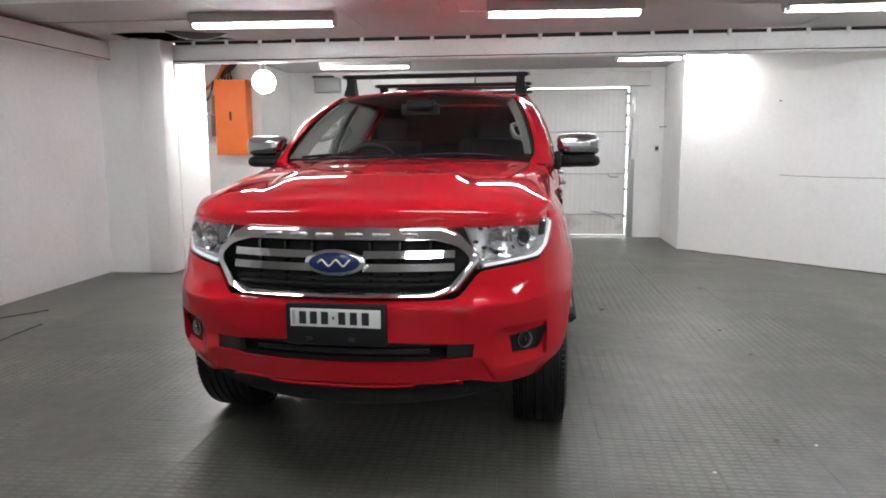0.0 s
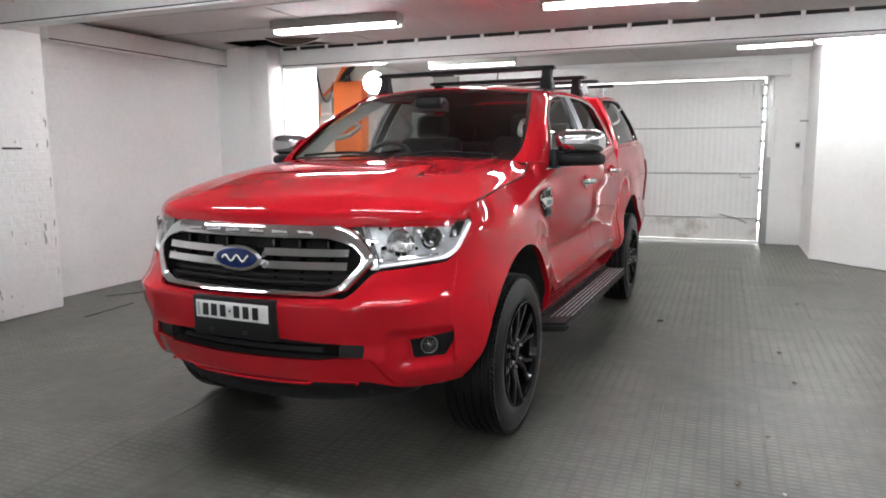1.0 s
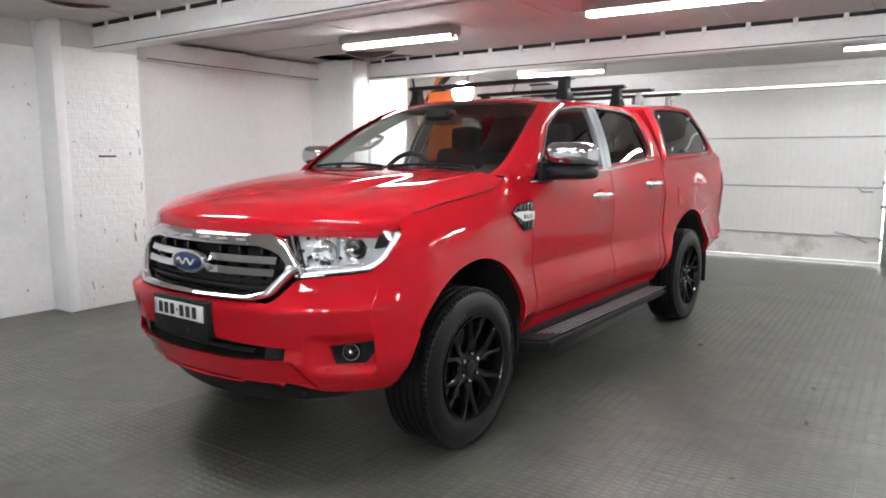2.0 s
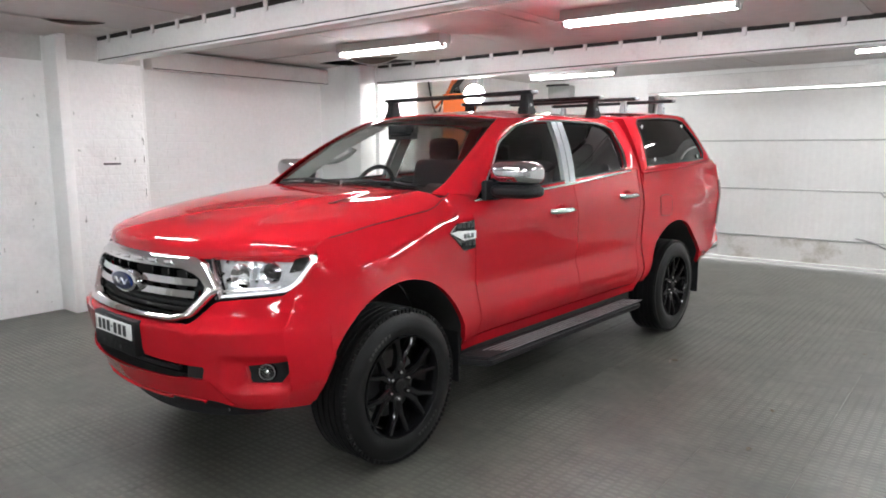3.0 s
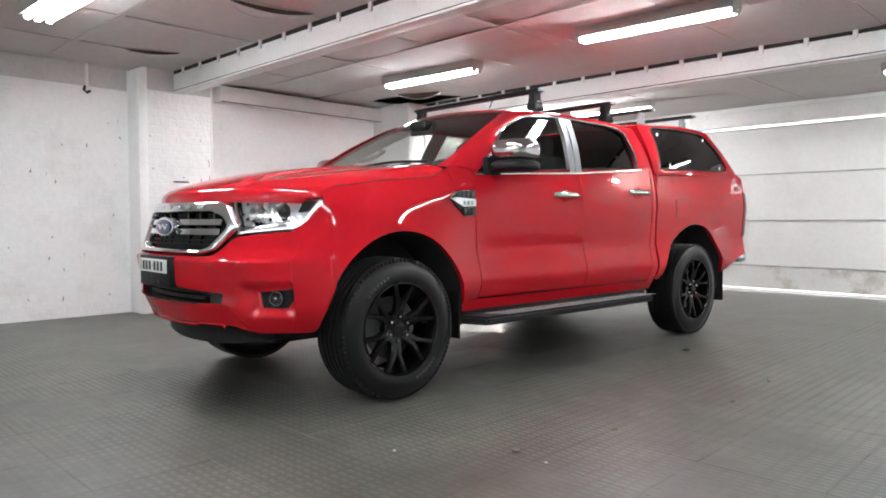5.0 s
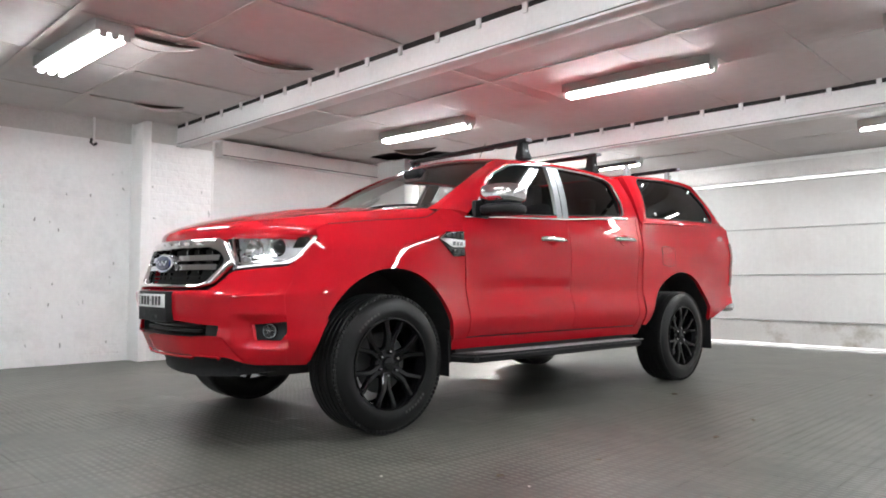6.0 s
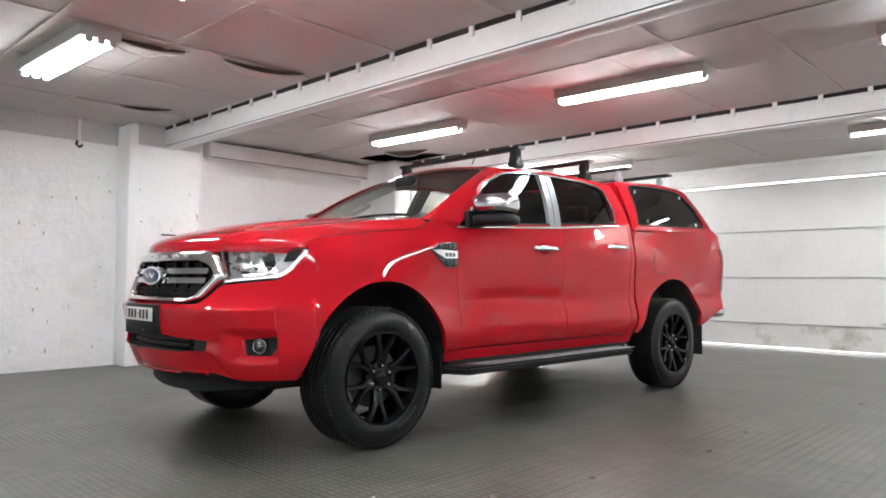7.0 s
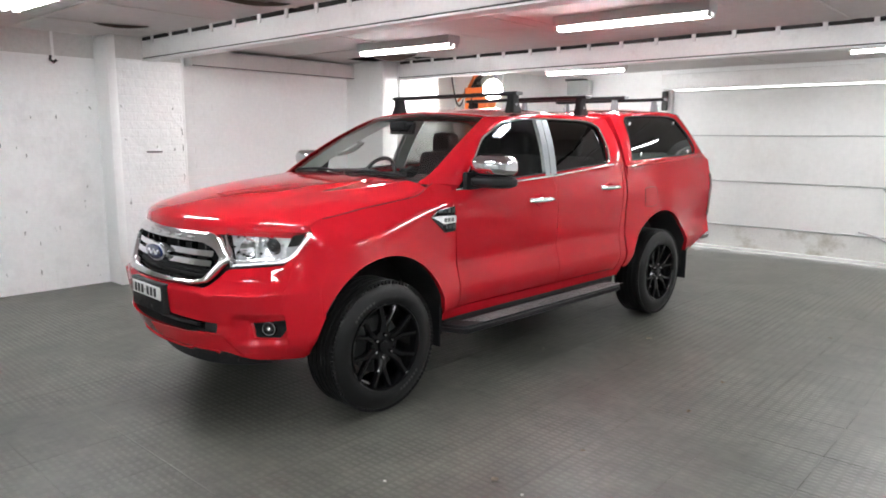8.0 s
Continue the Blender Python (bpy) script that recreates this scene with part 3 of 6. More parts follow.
for z in (0.30, 0.72, 1.02, 1.40, 1.66, 1.84, 2.02, 2.16):
    part("roller_bracket", boxes((DOOR_R - 0.03, DOOR_R + 0.03, DOOR_Y + 0.02, DOOR_Y + 0.045, z, z + 0.045), bevel=0.004), M_STEEL, door)
structure("trim_door_side", boxes((DOOR_R + 0.112, DOOR_R + 0.25, DOOR_Y + 0.003, DOOR_Y + 0.25, 0, DOOR_H + 0.028)), M_WHITE, "white reveal beside the door", "trim")


# fluorescent fittings; some out of view are added only for their light
def batten(at, rz, tubes=1, length=1.24):
    ob = thing("fluorescent_light", at, "lit white fluorescent batten on the ceiling", "ceiling light", "ceiling lights", rz)
    h = length / 2
    part("body", boxes((-h, h, -0.04 * tubes - 0.010, 0.04 * tubes + 0.010, 0.030, 0.115), bevel=0.008), M_FITTING, ob)
    for k in range(tubes):
        y = (k - (tubes - 1) / 2) * 0.075
        part("tube", lathe([(-h + 0.03, 0.0185), (h - 0.03, 0.0185)], 16, at=(0, y, 0.018)), M_TUBE, ob)
        for s in (-1, 1):
            part("socket", boxes((s * (h - 0.015) - 0.014, s * (h - 0.015) + 0.014, y - 0.022, y + 0.022, -0.006, 0.05), bevel=0.004), M_FITTING, ob)
    return ob


LAMP_Z = CEIL - 0.116
batten((-1.62, 2.60, LAMP_Z), 2.5, 2, 1.30)
batten((1.005, 2.455, LAMP_Z), 3.4, 2, 1.28)
batten((3.40, 2.52, LAMP_Z), 1, 2, 1.28)
batten((-1.53, -0.95, LAMP_Z), 2, 3, 1.22)
batten((0.74, -0.92, LAMP_Z), 2, 2, 1.25)
# out of view, its place assumed along the row
batten((3.2, -0.95, LAMP_Z), 2, 3, 1.25)
# one unseen lamp, added to brighten the floor on the right
batten((6.10, -3.70, LAMP_Z), 2, 1, 1.25)
# out of view, after the streaks mirrored in the bonnet
batten((1.20, -4.25, LAMP_Z), 1, 2, 1.25)
batten((3.70, -4.30, LAMP_Z), 2, 2, 1.25)
# three unseen lamps, added far back to brighten the bumper
batten((-1.40, -7.55, LAMP_Z), 1, 3, 1.25)
batten((1.10, -7.55, LAMP_Z), 1, 3, 1.25)
batten((3.60, -7.55, LAMP_Z), 1, 3, 1.25)
# two unseen lamps, added to brighten the right floor and the truck's side
batten((5.70, -0.95, LAMP_Z), 2, 2, 1.25)
batten((5.40, 2.40, LAMP_Z), 1, 2, 1.25)
batten((-1.46, 5.93, LAMP_Z), 2, 1, 1.24)
batten((2.24, 5.62, LAMP_Z), -3, 1, 0.80)


def flood(at, rz, label):
    """A bright flood lamp on a short bracket under the ceiling; its dome is as wide as its glare."""
    ob = thing("flood_light", at, label, "flood light", rz=rz)
    # bowl added to keep the light off the wall behind
    part("bowl", lathe([(-0.012, 0.150), (-0.004, 0.156), (0.05, 0.150), (0.11, 0.115), (0.15, 0.075), (0.17, 0.06)], 32, "y"), M_GREYBOX, ob, "grey bowl added to shield the wall from the lamp")
    # dome widened to stand in for the glare round a small lamp
    part("globe", lathe([(-0.10 * math.cos(a), max(0.004, 0.142 * math.sin(a))) for a in steps(12, 0.03, 1.56)], 32, "y"), M_FLOOD, ob, "lit white dome as wide as the lamp's glare")
    part("bracket", boxes((-0.02, 0.02, 0.13, 0.16, 0.05, CEIL - at[2]), bevel=0.004), M_STEEL, ob)
    return ob


def wall_flood(at, rz, label):
    """A slim flood lamp close under the ceiling; its glass looks down."""
    ob = thing("flood_light", at, label, "flood light", rz=rz)
    part("housing", boxes((-0.27, 0.27, -0.07, 0.07, 0.012, CEIL - at[2]), bevel=0.01), M_GREYBOX, ob)
    part("lens", boxes((-0.25, 0.25, -0.05, 0.05, -0.012, 0.0115), bevel=0.008), M_KEY, ob, "lit white lens")
    return ob


flood((-2.73, 5.50, 2.26), 24, "glaring white flood light hung under the ceiling")
wall_flood((2.92, 5.60, CEIL - 0.085), -3, "glaring slim flood light beside the oblique wall")

# switchboard in the alcove
sb = thing("switchboard", (-3.37, 6.10, 1.30), "orange painted steel switchboard cabinet on the wall", "switchboard")
part("cabinet", boxes((-0.24, 0.22, -0.20, 0.018, 0.0, 1.04), bevel=0.008), M_ORANGE, sb)
part("door", boxes((-0.22, 0.20, -0.215, -0.202, 0.03, 1.01), bevel=0.004), M_ORANGE, sb)
part("handle", boxes((-0.02, 0.01, -0.235, -0.216, 0.48, 0.60), bevel=0.004), M_CABLE, sb)
mb = thing("meter_box", (-3.80, 6.10, 1.56), "grey plastic meter box with a clear window", "meter box")
part("body", boxes((-0.10, 0.10, -0.13, 0.018, 0.0, 0.30), bevel=0.01), M_GREYBOX, mb)
part("window", boxes((-0.07, 0.07, -0.14, -0.131, 0.06, 0.22), bevel=0.003), M_FITTING, mb)
fb = thing("fuse_box", (-3.80, 6.10, 1.875), "white plastic fuse box over the meter", "fuse box")
part("body", boxes((-0.10, 0.10, -0.10, 0.018, 0.0, 0.26), bevel=0.012), M_DOOR, fb)
part("cover", boxes((-0.085, 0.085, -0.112, -0.101, 0.03, 0.23), bevel=0.004), M_FITTING, fb)
cd = thing("conduit", (-3.93, 6.05, 1.50), "orange conduit bent over the wall", "conduit")
part("pipe", pipe([(0.47, 0, 1.06), (0.40, 0, 0.96), (0.30, 0, 0.86), (0.16, 0, 0.74), (0.04, 0, 0.64), (0.0, 0, 0.52), (-0.02, 0, 0.30), (0.0, 0, 0.08), (0.05, 0, 0.0), (0.14, 0, -0.03)], 0.020), M_ORANGE, cd)
part("pipe", pipe([(0.44, -0.04, 1.06), (0.36, -0.04, 0.92), (0.28, -0.04, 0.80)], 0.024), M_ORANGE, cd)
cb = thing("cable", (-3.78, 5.98, 1.9), "loose black cable loop hanging from the ceiling", "cable")
part("cord", pipe([(-0.14 + 0.30 * t, -0.05, 0.66 - 1.75 * t * (1 - t) - 0.22 * t * t) for t in steps(16)], 0.013), M_CABLE, cb)
# thick black cords stand in for the shadowed spot above the cabinet
jb = thing("shadow_cords", (-3.50, 6.08, 2.30), "dark cords standing in for the shadow over the switchboard", "cables")
for k in range(5):
    part("cord", pipe([(-0.09 + 0.05 * k, 0, 0), (-0.10 + 0.045 * k, -0.03, 0.08), (0.0 + 0.02 * k, -0.04, 0.17), (0.08 + 0.02 * k, 0, 0.27)], 0.018), M_CABLE, jb)
ex = thing("extractor_box", (-2.38, DOOR_Y, 2.26), "small grey louvred box high on the back wall", "vent")
part("body", boxes((-0.2, 0.2, -0.14, 0.0, 0.0, 0.22), bevel=0.01), M_GREYBOX, ex)
part("cap", boxes((-0.22, 0.1, -0.17, -0.0, 0.22, 0.25), bevel=0.006), M_CABLE, ex)

# a pipe hook by the left wall, a slot, a switch, and marks on walls
hk = thing("pipe_hook", (-3.87, -0.06, 2.32), "white ceiling pipe with a black hooked end", "pipe")
part("pipe", pipe([(0, 0, CEIL - 2.32), (0, 0, 0.0)], 0.014), M_WHITE, hk)
part("hook", pipe([(0, -0.02, 0.02), (0, -0.03, -0.02), (0, 0.0, -0.045), (0, 0.03, -0.02)], 0.014), M_CABLE, hk)
sl = thing("wall_slot", (-3.62, 0.79, 1.395), "short dark slot in the painted pier", "slot")
part("slot", boxes((0.001, 0.006, -0.085, 0.085, -0.008, 0.008), bevel=0.002), M_INK, sl)
sw = thing("wall_switch", (2.70, DOOR_Y, 1.36), "small black switch on the white wall", "switch")
part("plate", boxes((-0.03, 0.03, -0.012, 0.0, -0.045, 0.045), bevel=0.004), M_FITTING, sw)
part("rocker", boxes((-0.025, 0.02, -0.03, -0.012, -0.02, 0.025), bevel=0.004), M_CABLE, sw)
br = thing("wall_bracket", (2.79, 7.2, 1.68), "small grey bracket on the side wall", "bracket")
part("arm", boxes((-0.10, 0.0, -0.012, 0.012, -0.012, 0.012), bevel=0.003), M_STEEL, br)


# litter on the floor
def leaf(at, rz, size, material, label):
    ob = thing("leaf" if material is M_LEAF else "paper_scrap", at, label, "litter", "litter on the floor", rz)
    rng = random.Random(int(at[0] * 1000) + 7)
    pts = []
    for i in range(7):
        w = math.sin(math.pi * (0.06 + 0.88 * i / 6)) * 0.45
        pts.append([(size * (i / 6 - 0.5), size * w * s + rng.uniform(-0.1, 0.1) * size, size * (0.10 + 0.22 * abs(s) ** 2 + rng.uniform(0, 0.12))) for s in (-1, -0.5, 0, 0.5, 1)])
    part("blade", grid(pts, skirt=0.0012), material, ob)
    return ob


for k, (x, y) in enumerate(((-1.5, 0.32), (2.02, 0.24), (2.17, 1.73), (2.25, 4.45), (2.42, 3.36), (1.88, -0.31), (0.89, 1.56))):
    leaf((x, y, 0), 47 * k, 0.018 + 0.009 * (k % 3), M_LEAF, "crumbled dry leaf on the floor")
for k, (x, y) in enumerate(((1.51, -0.66), (2.97, 5.24), (2.05, -0.33))):
    leaf((x, y, 0), 63 * k, 0.016, M_PAPER, "white paper scrap on the floor")
leaf((1.366, 2.341, 0), 20, 0.042, M_LEAF, "curled dry leaf on the floor")
leaf((2.206, 1.109, 0), 75, 0.034, M_LEAF, "curled dry leaf on the floor")

# ---- the pickup truck: its own axes, nose to -y, front axle at y = 0 ----
AXLE_F, AXLE_R, HUB_Z = -0.035, 3.22, 0.386
ARCHES = ((-0.032, 0.40, 0.496, 0.515), (3.235, 0.40, 0.545, 0.540))
NOSE_Y = -0.15
truck = thing("pickup_truck", (-0.006, 0, 0), "parked red double-cab pickup with a red canopy and roof bars", "pickup truck", rz=-2.4)
SILL = 0.485
HALF = ((-0.15, 0.895), (0.55, 0.885), (1.5, 0.885), (2.6, 0.885), (3.3, 0.885), (3.7, 0.884), (4.34, 0.868))
SIDE = ((0.40, -0.085), (0.47, -0.070), (0.53, -0.024), (0.61, 0.004), (0.71, -0.011), (0.79, -0.026), (0.87, -0.017), (1.00, -0.009), (1.10, 0.0), (1.20, -0.012), (1.30, -0.035), (1.42, -0.055))
SIDE_FRONT = ((0.38, -0.075), (0.45, -0.035), (0.55, -0.008), (0.68, 0.0), (0.90, -0.002), (1.05, -0.008), (1.20, -0.028), (1.32, -0.055))
BELT = ((0.5, 1.245), (1.6, 1.298), (2.6, 1.372))
NOSE = ((0.38, 0.74), (0.45, 0.80), (0.54, 0.842), (0.60, 0.830), (0.66, 0.845), (0.775, 0.852), (0.80, 0.822), (0.83, 0.795), (0.93, 0.760), (1.09, 0.71), (1.15, 0.68))


def belt(y):
    return line_at(BELT, y)


def seam_z(y):
    """Height of the joint between bonnet and fender."""
    return line_at(((-0.50, 1.096), (-0.43, 1.143), (-0.13, 1.184), (0.26, 1.224), (0.31, 1.236), (0.43, 1.292), (0.45, 1.300)), y)


def arch_z(y):
    z = 0.0
    for yc, zc, ry, rz in ARCHES:
        t = (y - yc) / ry
        if abs(t) < 1:
            z = max(z, zc + rz * math.sqrt(1 - t * t))
    return z


def flare(y, z):
    """How far the lip of a wheel arch stands out."""
    f = 0.0
    for yc, zc, ry, rz in ARCHES:
        d = math.hypot((y - yc) / ry, (z - zc) / rz)
        t = min(1, max(0, (d - 1.0) / 0.60))
        f = max(f, (1.0 if yc < 1 else 0.72) * (1 - t) ** 2 * (1 + 0.6 * t) * smooth(0.35, 0.55, z))
    return f


def side_width(y, z):
    k = smooth(0.10, 0.75, y)
    w = curve_at(HALF, y) + k * soft_at(SIDE, z, 0.028) + (1 - k) * soft_at(SIDE_FRONT, z, 0.06)
    # scallop in the lower doors
    w -= 0.011 * math.exp(-((z - 0.795) / 0.045) ** 2) * smooth(0.62, 0.85, y) * (1 - smooth(1.45, 2.1, y))
    if y < 0.85:
        s = 1.165 + 0.16 * (min(y, 0.45) + 0.38)
        w -= 0.060 * smooth(s - 0.20, s + 0.07, z) * (1 - smooth(0.42, 0.80, y))
    return w


def sweep(z):
    """How far the front stands before NOSE_Y."""
    return soft_at(NOSE, z, 0.010)


def front_power(z):
    """Squarer in the bumper, rounder in the lamps and bonnet."""
    return 0.60 + 0.06 * smooth(0.78, 0.95, z)


def half_width(y, z):
    w = side_width(max(y, NOSE_Y), z)
    if y < NOSE_Y:
        c = min(1, (NOSE_Y - y) / sweep(z)) ** (1 / front_power(z))
        w *= math.sqrt(max(0, 1 - c * c))
    return w + 0.044 * flare(y, z)


def skin(y, z, s=1):
    return Vector((s * half_width(y, z), y, z))


def nose(th, z, push=0.0):
    """The front, th in degrees from the middle (0) to the fender (90)."""
    c, q = math.cos(radians(abs(th))), math.sin(radians(abs(th)))
    x = side_width(NOSE_Y, z) * q
    y = NOSE_Y - (sweep(z) + push) * c ** front_power(z) if c > 1e-6 else NOSE_Y
    x += 0.044 * flare(y, z) * smooth(0.6, 0.9, q)
    # scoop round the fog lamps
    y += 0.040 * smooth(0.605, 0.672, x) * (1 - smooth(0.808, 0.826, x)) * smooth(0.488, 0.540, z) * (1 - smooth(0.628, 0.680, z))
    # lower lip set back between two slanted creases
    y += 0.015 * (1 - smooth(-0.008, 0.014, x - 0.556 - 0.45 * (0.56 - z))) * (1 - smooth(0.535, 0.556, z)) * smooth(0.42, 0.45, z)
    # ledge below the headlamps
    y -= 0.016 * (1 - smooth(0.770, 0.784, z)) * smooth(0.60, 0.77, z) * smooth(0.44, 0.53, x) * (1 - smooth(0.68, 0.80, x))
    return Vector((math.copysign(x, th) if th else 0.0, y, z))


def nose_at_x(x, z, push=0.0):
    a = side_width(NOSE_Y, z)
    return nose(math.degrees(math.asin(max(-1, min(1, x / a)))), z, push)


def th_of_y(y, z):
    """The angle at which the nose reaches y."""
    c = min(1, max(0, (NOSE_Y - y) / sweep(z))) ** (1 / front_power(z))
    return math.degrees(math.acos(c))


def panel(z_low, z_high, y0, y1, ny, nz, s, skirt=0.014):
    """A side panel between two upright edges (y as a function of z or plain) and two heights (functions of y)."""
    pts = []
    for u in ease(ny):
        row = []
        for v in steps(nz):
            y = y0(1.0) + (y1(1.0) - y0(1.0)) * u
            for _ in range(3):
                z = z_low(y) + (z_high(y) - z_low(y)) * v
                y = y0(z) + (y1(z) - y0(z)) * u
            z = z_low(y) + (z_high(y) - z_low(y)) * v
            row.append(skin(y, z, s))
        pts.append(row)
    return grid(pts, skirt, (-s, 0, 0))


GAP = 0.004
bumper_end = lambda z: -0.475
door_f0 = lambda z: 0.612 - 0.075 * (z - 0.5)
door_f1 = lambda z: 1.705 - 0.085 * (z - 0.5)
door_r1 = lambda z: 2.545 + 0.05 * (z - 0.5)
cab_end = lambda z: 2.625

# bonnet
def bonnet_point(h, v):
    """h across from -1 to 1, v from the nose (0) to the windscreen (1)."""
    a = abs(h)
    x0 = 0.815 * h
    f = nose_at_x(x0, 1.085)
    f.z = 1.088 + 0.008 * (1 - a ** 2)
    r = Vector((0.80 * h, 0.33 + 0.06 * a ** 2.2, 1.320 - 0.016 * a ** 2))
    p = f.lerp(r, v)
    e = 0.44 + 0.08 * a ** 4
    p.z = f.z + (r.z - f.z) * v ** e
    p.x += math.copysign(0.012 * math.sin(math.pi * v) * a ** 4, h) if h else 0
    # raised middle with soft shoulders
    p.z += 0.017 * (1 - smooth(0.465, 0.575, a)) * smooth(0.0, 0.45, v) * (1 - 0.85 * smooth(0.55, 1.0, v))
    p.z -= 0.006 * smooth(0.84, 1.0, a) * (1 - v)
    k = smooth(0.80, 1.0, a) ** 1.3 * smooth(0.03, 0.22, v)
    p.z += (seam_z(min(p.y, 0.45)) - 0.002 - p.z) * k
    p.x += (math.copysign(side_width(p.y, seam_z(min(p.y, 0.45))) - 0.006, h) - p.x) * k if h else 0
    return p


hs = steps(56, -1, 1)
vs = [t ** 1.6 for t in steps(30)]
part("bonnet", grid([[bonnet_point(h, v) for h in hs] for v in vs], 0.03, (0, 0, -1)), M_RED, truck)

for s in (-1, 1):
    part("bonnet_seam", pipe([skin(y, seam_z(min(y, 0.45)) - 0.003, s) + Vector((-s * 0.004, 0, 0.002)) for y in steps(40, -0.42, 0.47)], 0.0022, 6), M_WELL, truck)

# front bumper: red shell with openings left between its pieces
def lamp_low_z(x):
    """Lower edge of a headlamp: nearly level, then swept up to the tip."""
    f = (x - 0.568) / 0.245
    return 0.900 + 0.030 * max(0.0, f) + 0.060 * smooth(0.86, 1.12, f) + 2.0 * max(0.0, x - 0.826)


def bumper_top(th):
    x = abs(nose(th, 0.8).x)
    return 0.795 + 0.098 * smooth(0.46, 0.575, x) + lamp_low_z(x) - 0.900 - 0.002


END_TH = th_of_y(-0.475, 0.7)


def nose_patch(th0, th1, z0, z1, nt, nz, skirt=0.016, push=0.0, bm=None):
    """A piece of the front between two angles and two heights, given as functions of the angle."""
    pts = []
    for th in steps(nt, th0, th1):
        lo, hi = z0(th), z1(th)
        pts.append([nose(th, lo + (hi - lo) * v, push) for v in steps(nz)])
    return grid(pts, skirt, (0, 1, 0), bm)


def opening_low(th):
    x = abs(nose(th, 0.6).x)
    return 0.549 + 0.008 * smooth(0.36, 0.44, x)


def opening_high(th):
    return 0.634 - 0.022 * smooth(0.10, 0.54, abs(nose(th, 0.6).x))


def shell_low(th):
    x = abs(nose(th, 0.5).x)
    low = z = 0.446 - 0.036 * smooth(0.52, 0.70, x)
    for _ in range(6):
        z = 0.5 * z + 0.5 * max(low, arch_z(nose(th, z).y))
    return z


TH_IN = math.degrees(math.asin(0.540 / side_width(NOSE_Y, 0.6)))
TH_F0 = math.degrees(math.asin(0.672 / side_width(NOSE_Y, 0.58)))
TH_F1 = math.degrees(math.asin(0.808 / side_width(NOSE_Y, 0.58)))
bb = bmesh.new()
nose_patch(-TH_IN, TH_IN, opening_high, bumper_top, 48, 16, bm=bb)
nose_patch(-TH_IN, TH_IN, shell_low, opening_low, 36, 12, bm=bb)
for s in (-1, 1):
    def fog_low(t):
        f = (abs(t) - TH_F0) / (TH_F1 - TH_F0)
        return 0.541 - 0.004 * f + 0.094 * max(0.0, (f - 0.75) / 0.25) + 0.070 * max(0.0, 1 - f / 0.10)

    def fog_high(t):
        return 0.618 + 0.020 * (abs(t) - TH_F0) / (TH_F1 - TH_F0)

    nose_patch(s * TH_IN, s * TH_F0, shell_low, bumper_top, 26, 60, bm=bb)
    nose_patch(s * TH_F0, s * TH_F1, shell_low, fog_low, 26, 24, bm=bb)
    nose_patch(s * TH_F0, s * TH_F1, fog_high, bumper_top, 26, 44, bm=bb)
    nose_patch(s * TH_F1, s * END_TH, shell_low, bumper_top, 24, 60, bm=bb)
bumper = part("front_bumper", bb, M_RED, truck)
part("intake_backing", nose_patch(-TH_IN - 2, TH_IN + 2, lambda t: 0.52, lambda t: 0.66, 24, 3, 0.01, -0.075), M_GLOSSBLK, bumper, "black lower air intake")
part("intake_floor", grid([[nose(th, 0.545, k) for k in (-0.006, -0.04, -0.085)] for th in steps(24, -TH_IN - 2, TH_IN + 2)]), M_WELL, bumper)
part("bumper_core", nose_patch(-TH_F0, TH_F0, lambda t: 0.40, lambda t: 0.84, 20, 3, 0.10, -0.13), M_WELL, bumper)
for z in (0.575, 0.605):
    part("intake_bar", nose_patch(-24, 24, lambda t: z - 0.008, lambda t: z + 0.008, 20, 2, 0.015, -0.055), M_BLACK, bumper)
for s in (-1, 1):
    part("intake_cheek", nose_patch(s * (TH_IN - 8), s * (TH_IN + 1), lambda t: 0.545, lambda t: 0.63, 6, 3, 0.05, -0.030), M_WELL, bumper)
    part("intake_side", boxes((min(s * 0.555, s * 0.57), max(s * 0.555, s * 0.57), -0.80, -0.55, 0.48, 0.70)), M_WELL, bumper)
lip = ((-0.486, 0.434), (-0.470, 0.444), (-0.312, 0.447), (-0.290, 0.432), (0.290, 0.432), (0.312, 0.447), (0.470, 0.444), (0.486, 0.434))
part("lip_bead", pipe([nose_at_x(float(np.interp(t, range(8), [p[0] for p in lip])), float(np.interp(t, range(8), [p[1] for p in lip])), -0.004) for t in steps(70, 0, 7)], 0.008, 8), M_RED, bumper)
part("skid_plate", nose_patch(-52, 52, lambda t: 0.315 + 0.055 * (abs(t) / 52) ** 2, lambda t: 0.465, 30, 4, 0.05, -0.075), M_BLACK, truck, "black plastic lower apron")
def facing(x, z, push):
    """A frame on the front whose -y looks out of the surface."""
    t = (nose_at_x(x + 0.01, z) - nose_at_x(x - 0.01, z)).normalized()
    turn = 0.8 * math.degrees(math.atan2(t.y, t.x))
    return Matrix.Translation(nose_at_x(x, z, push)) @ pose(0, 0, 0, 0, 0, turn)


def placed(bm, m):
    bmesh.ops.transform(bm, matrix=m, verts=bm.verts)
    return bm


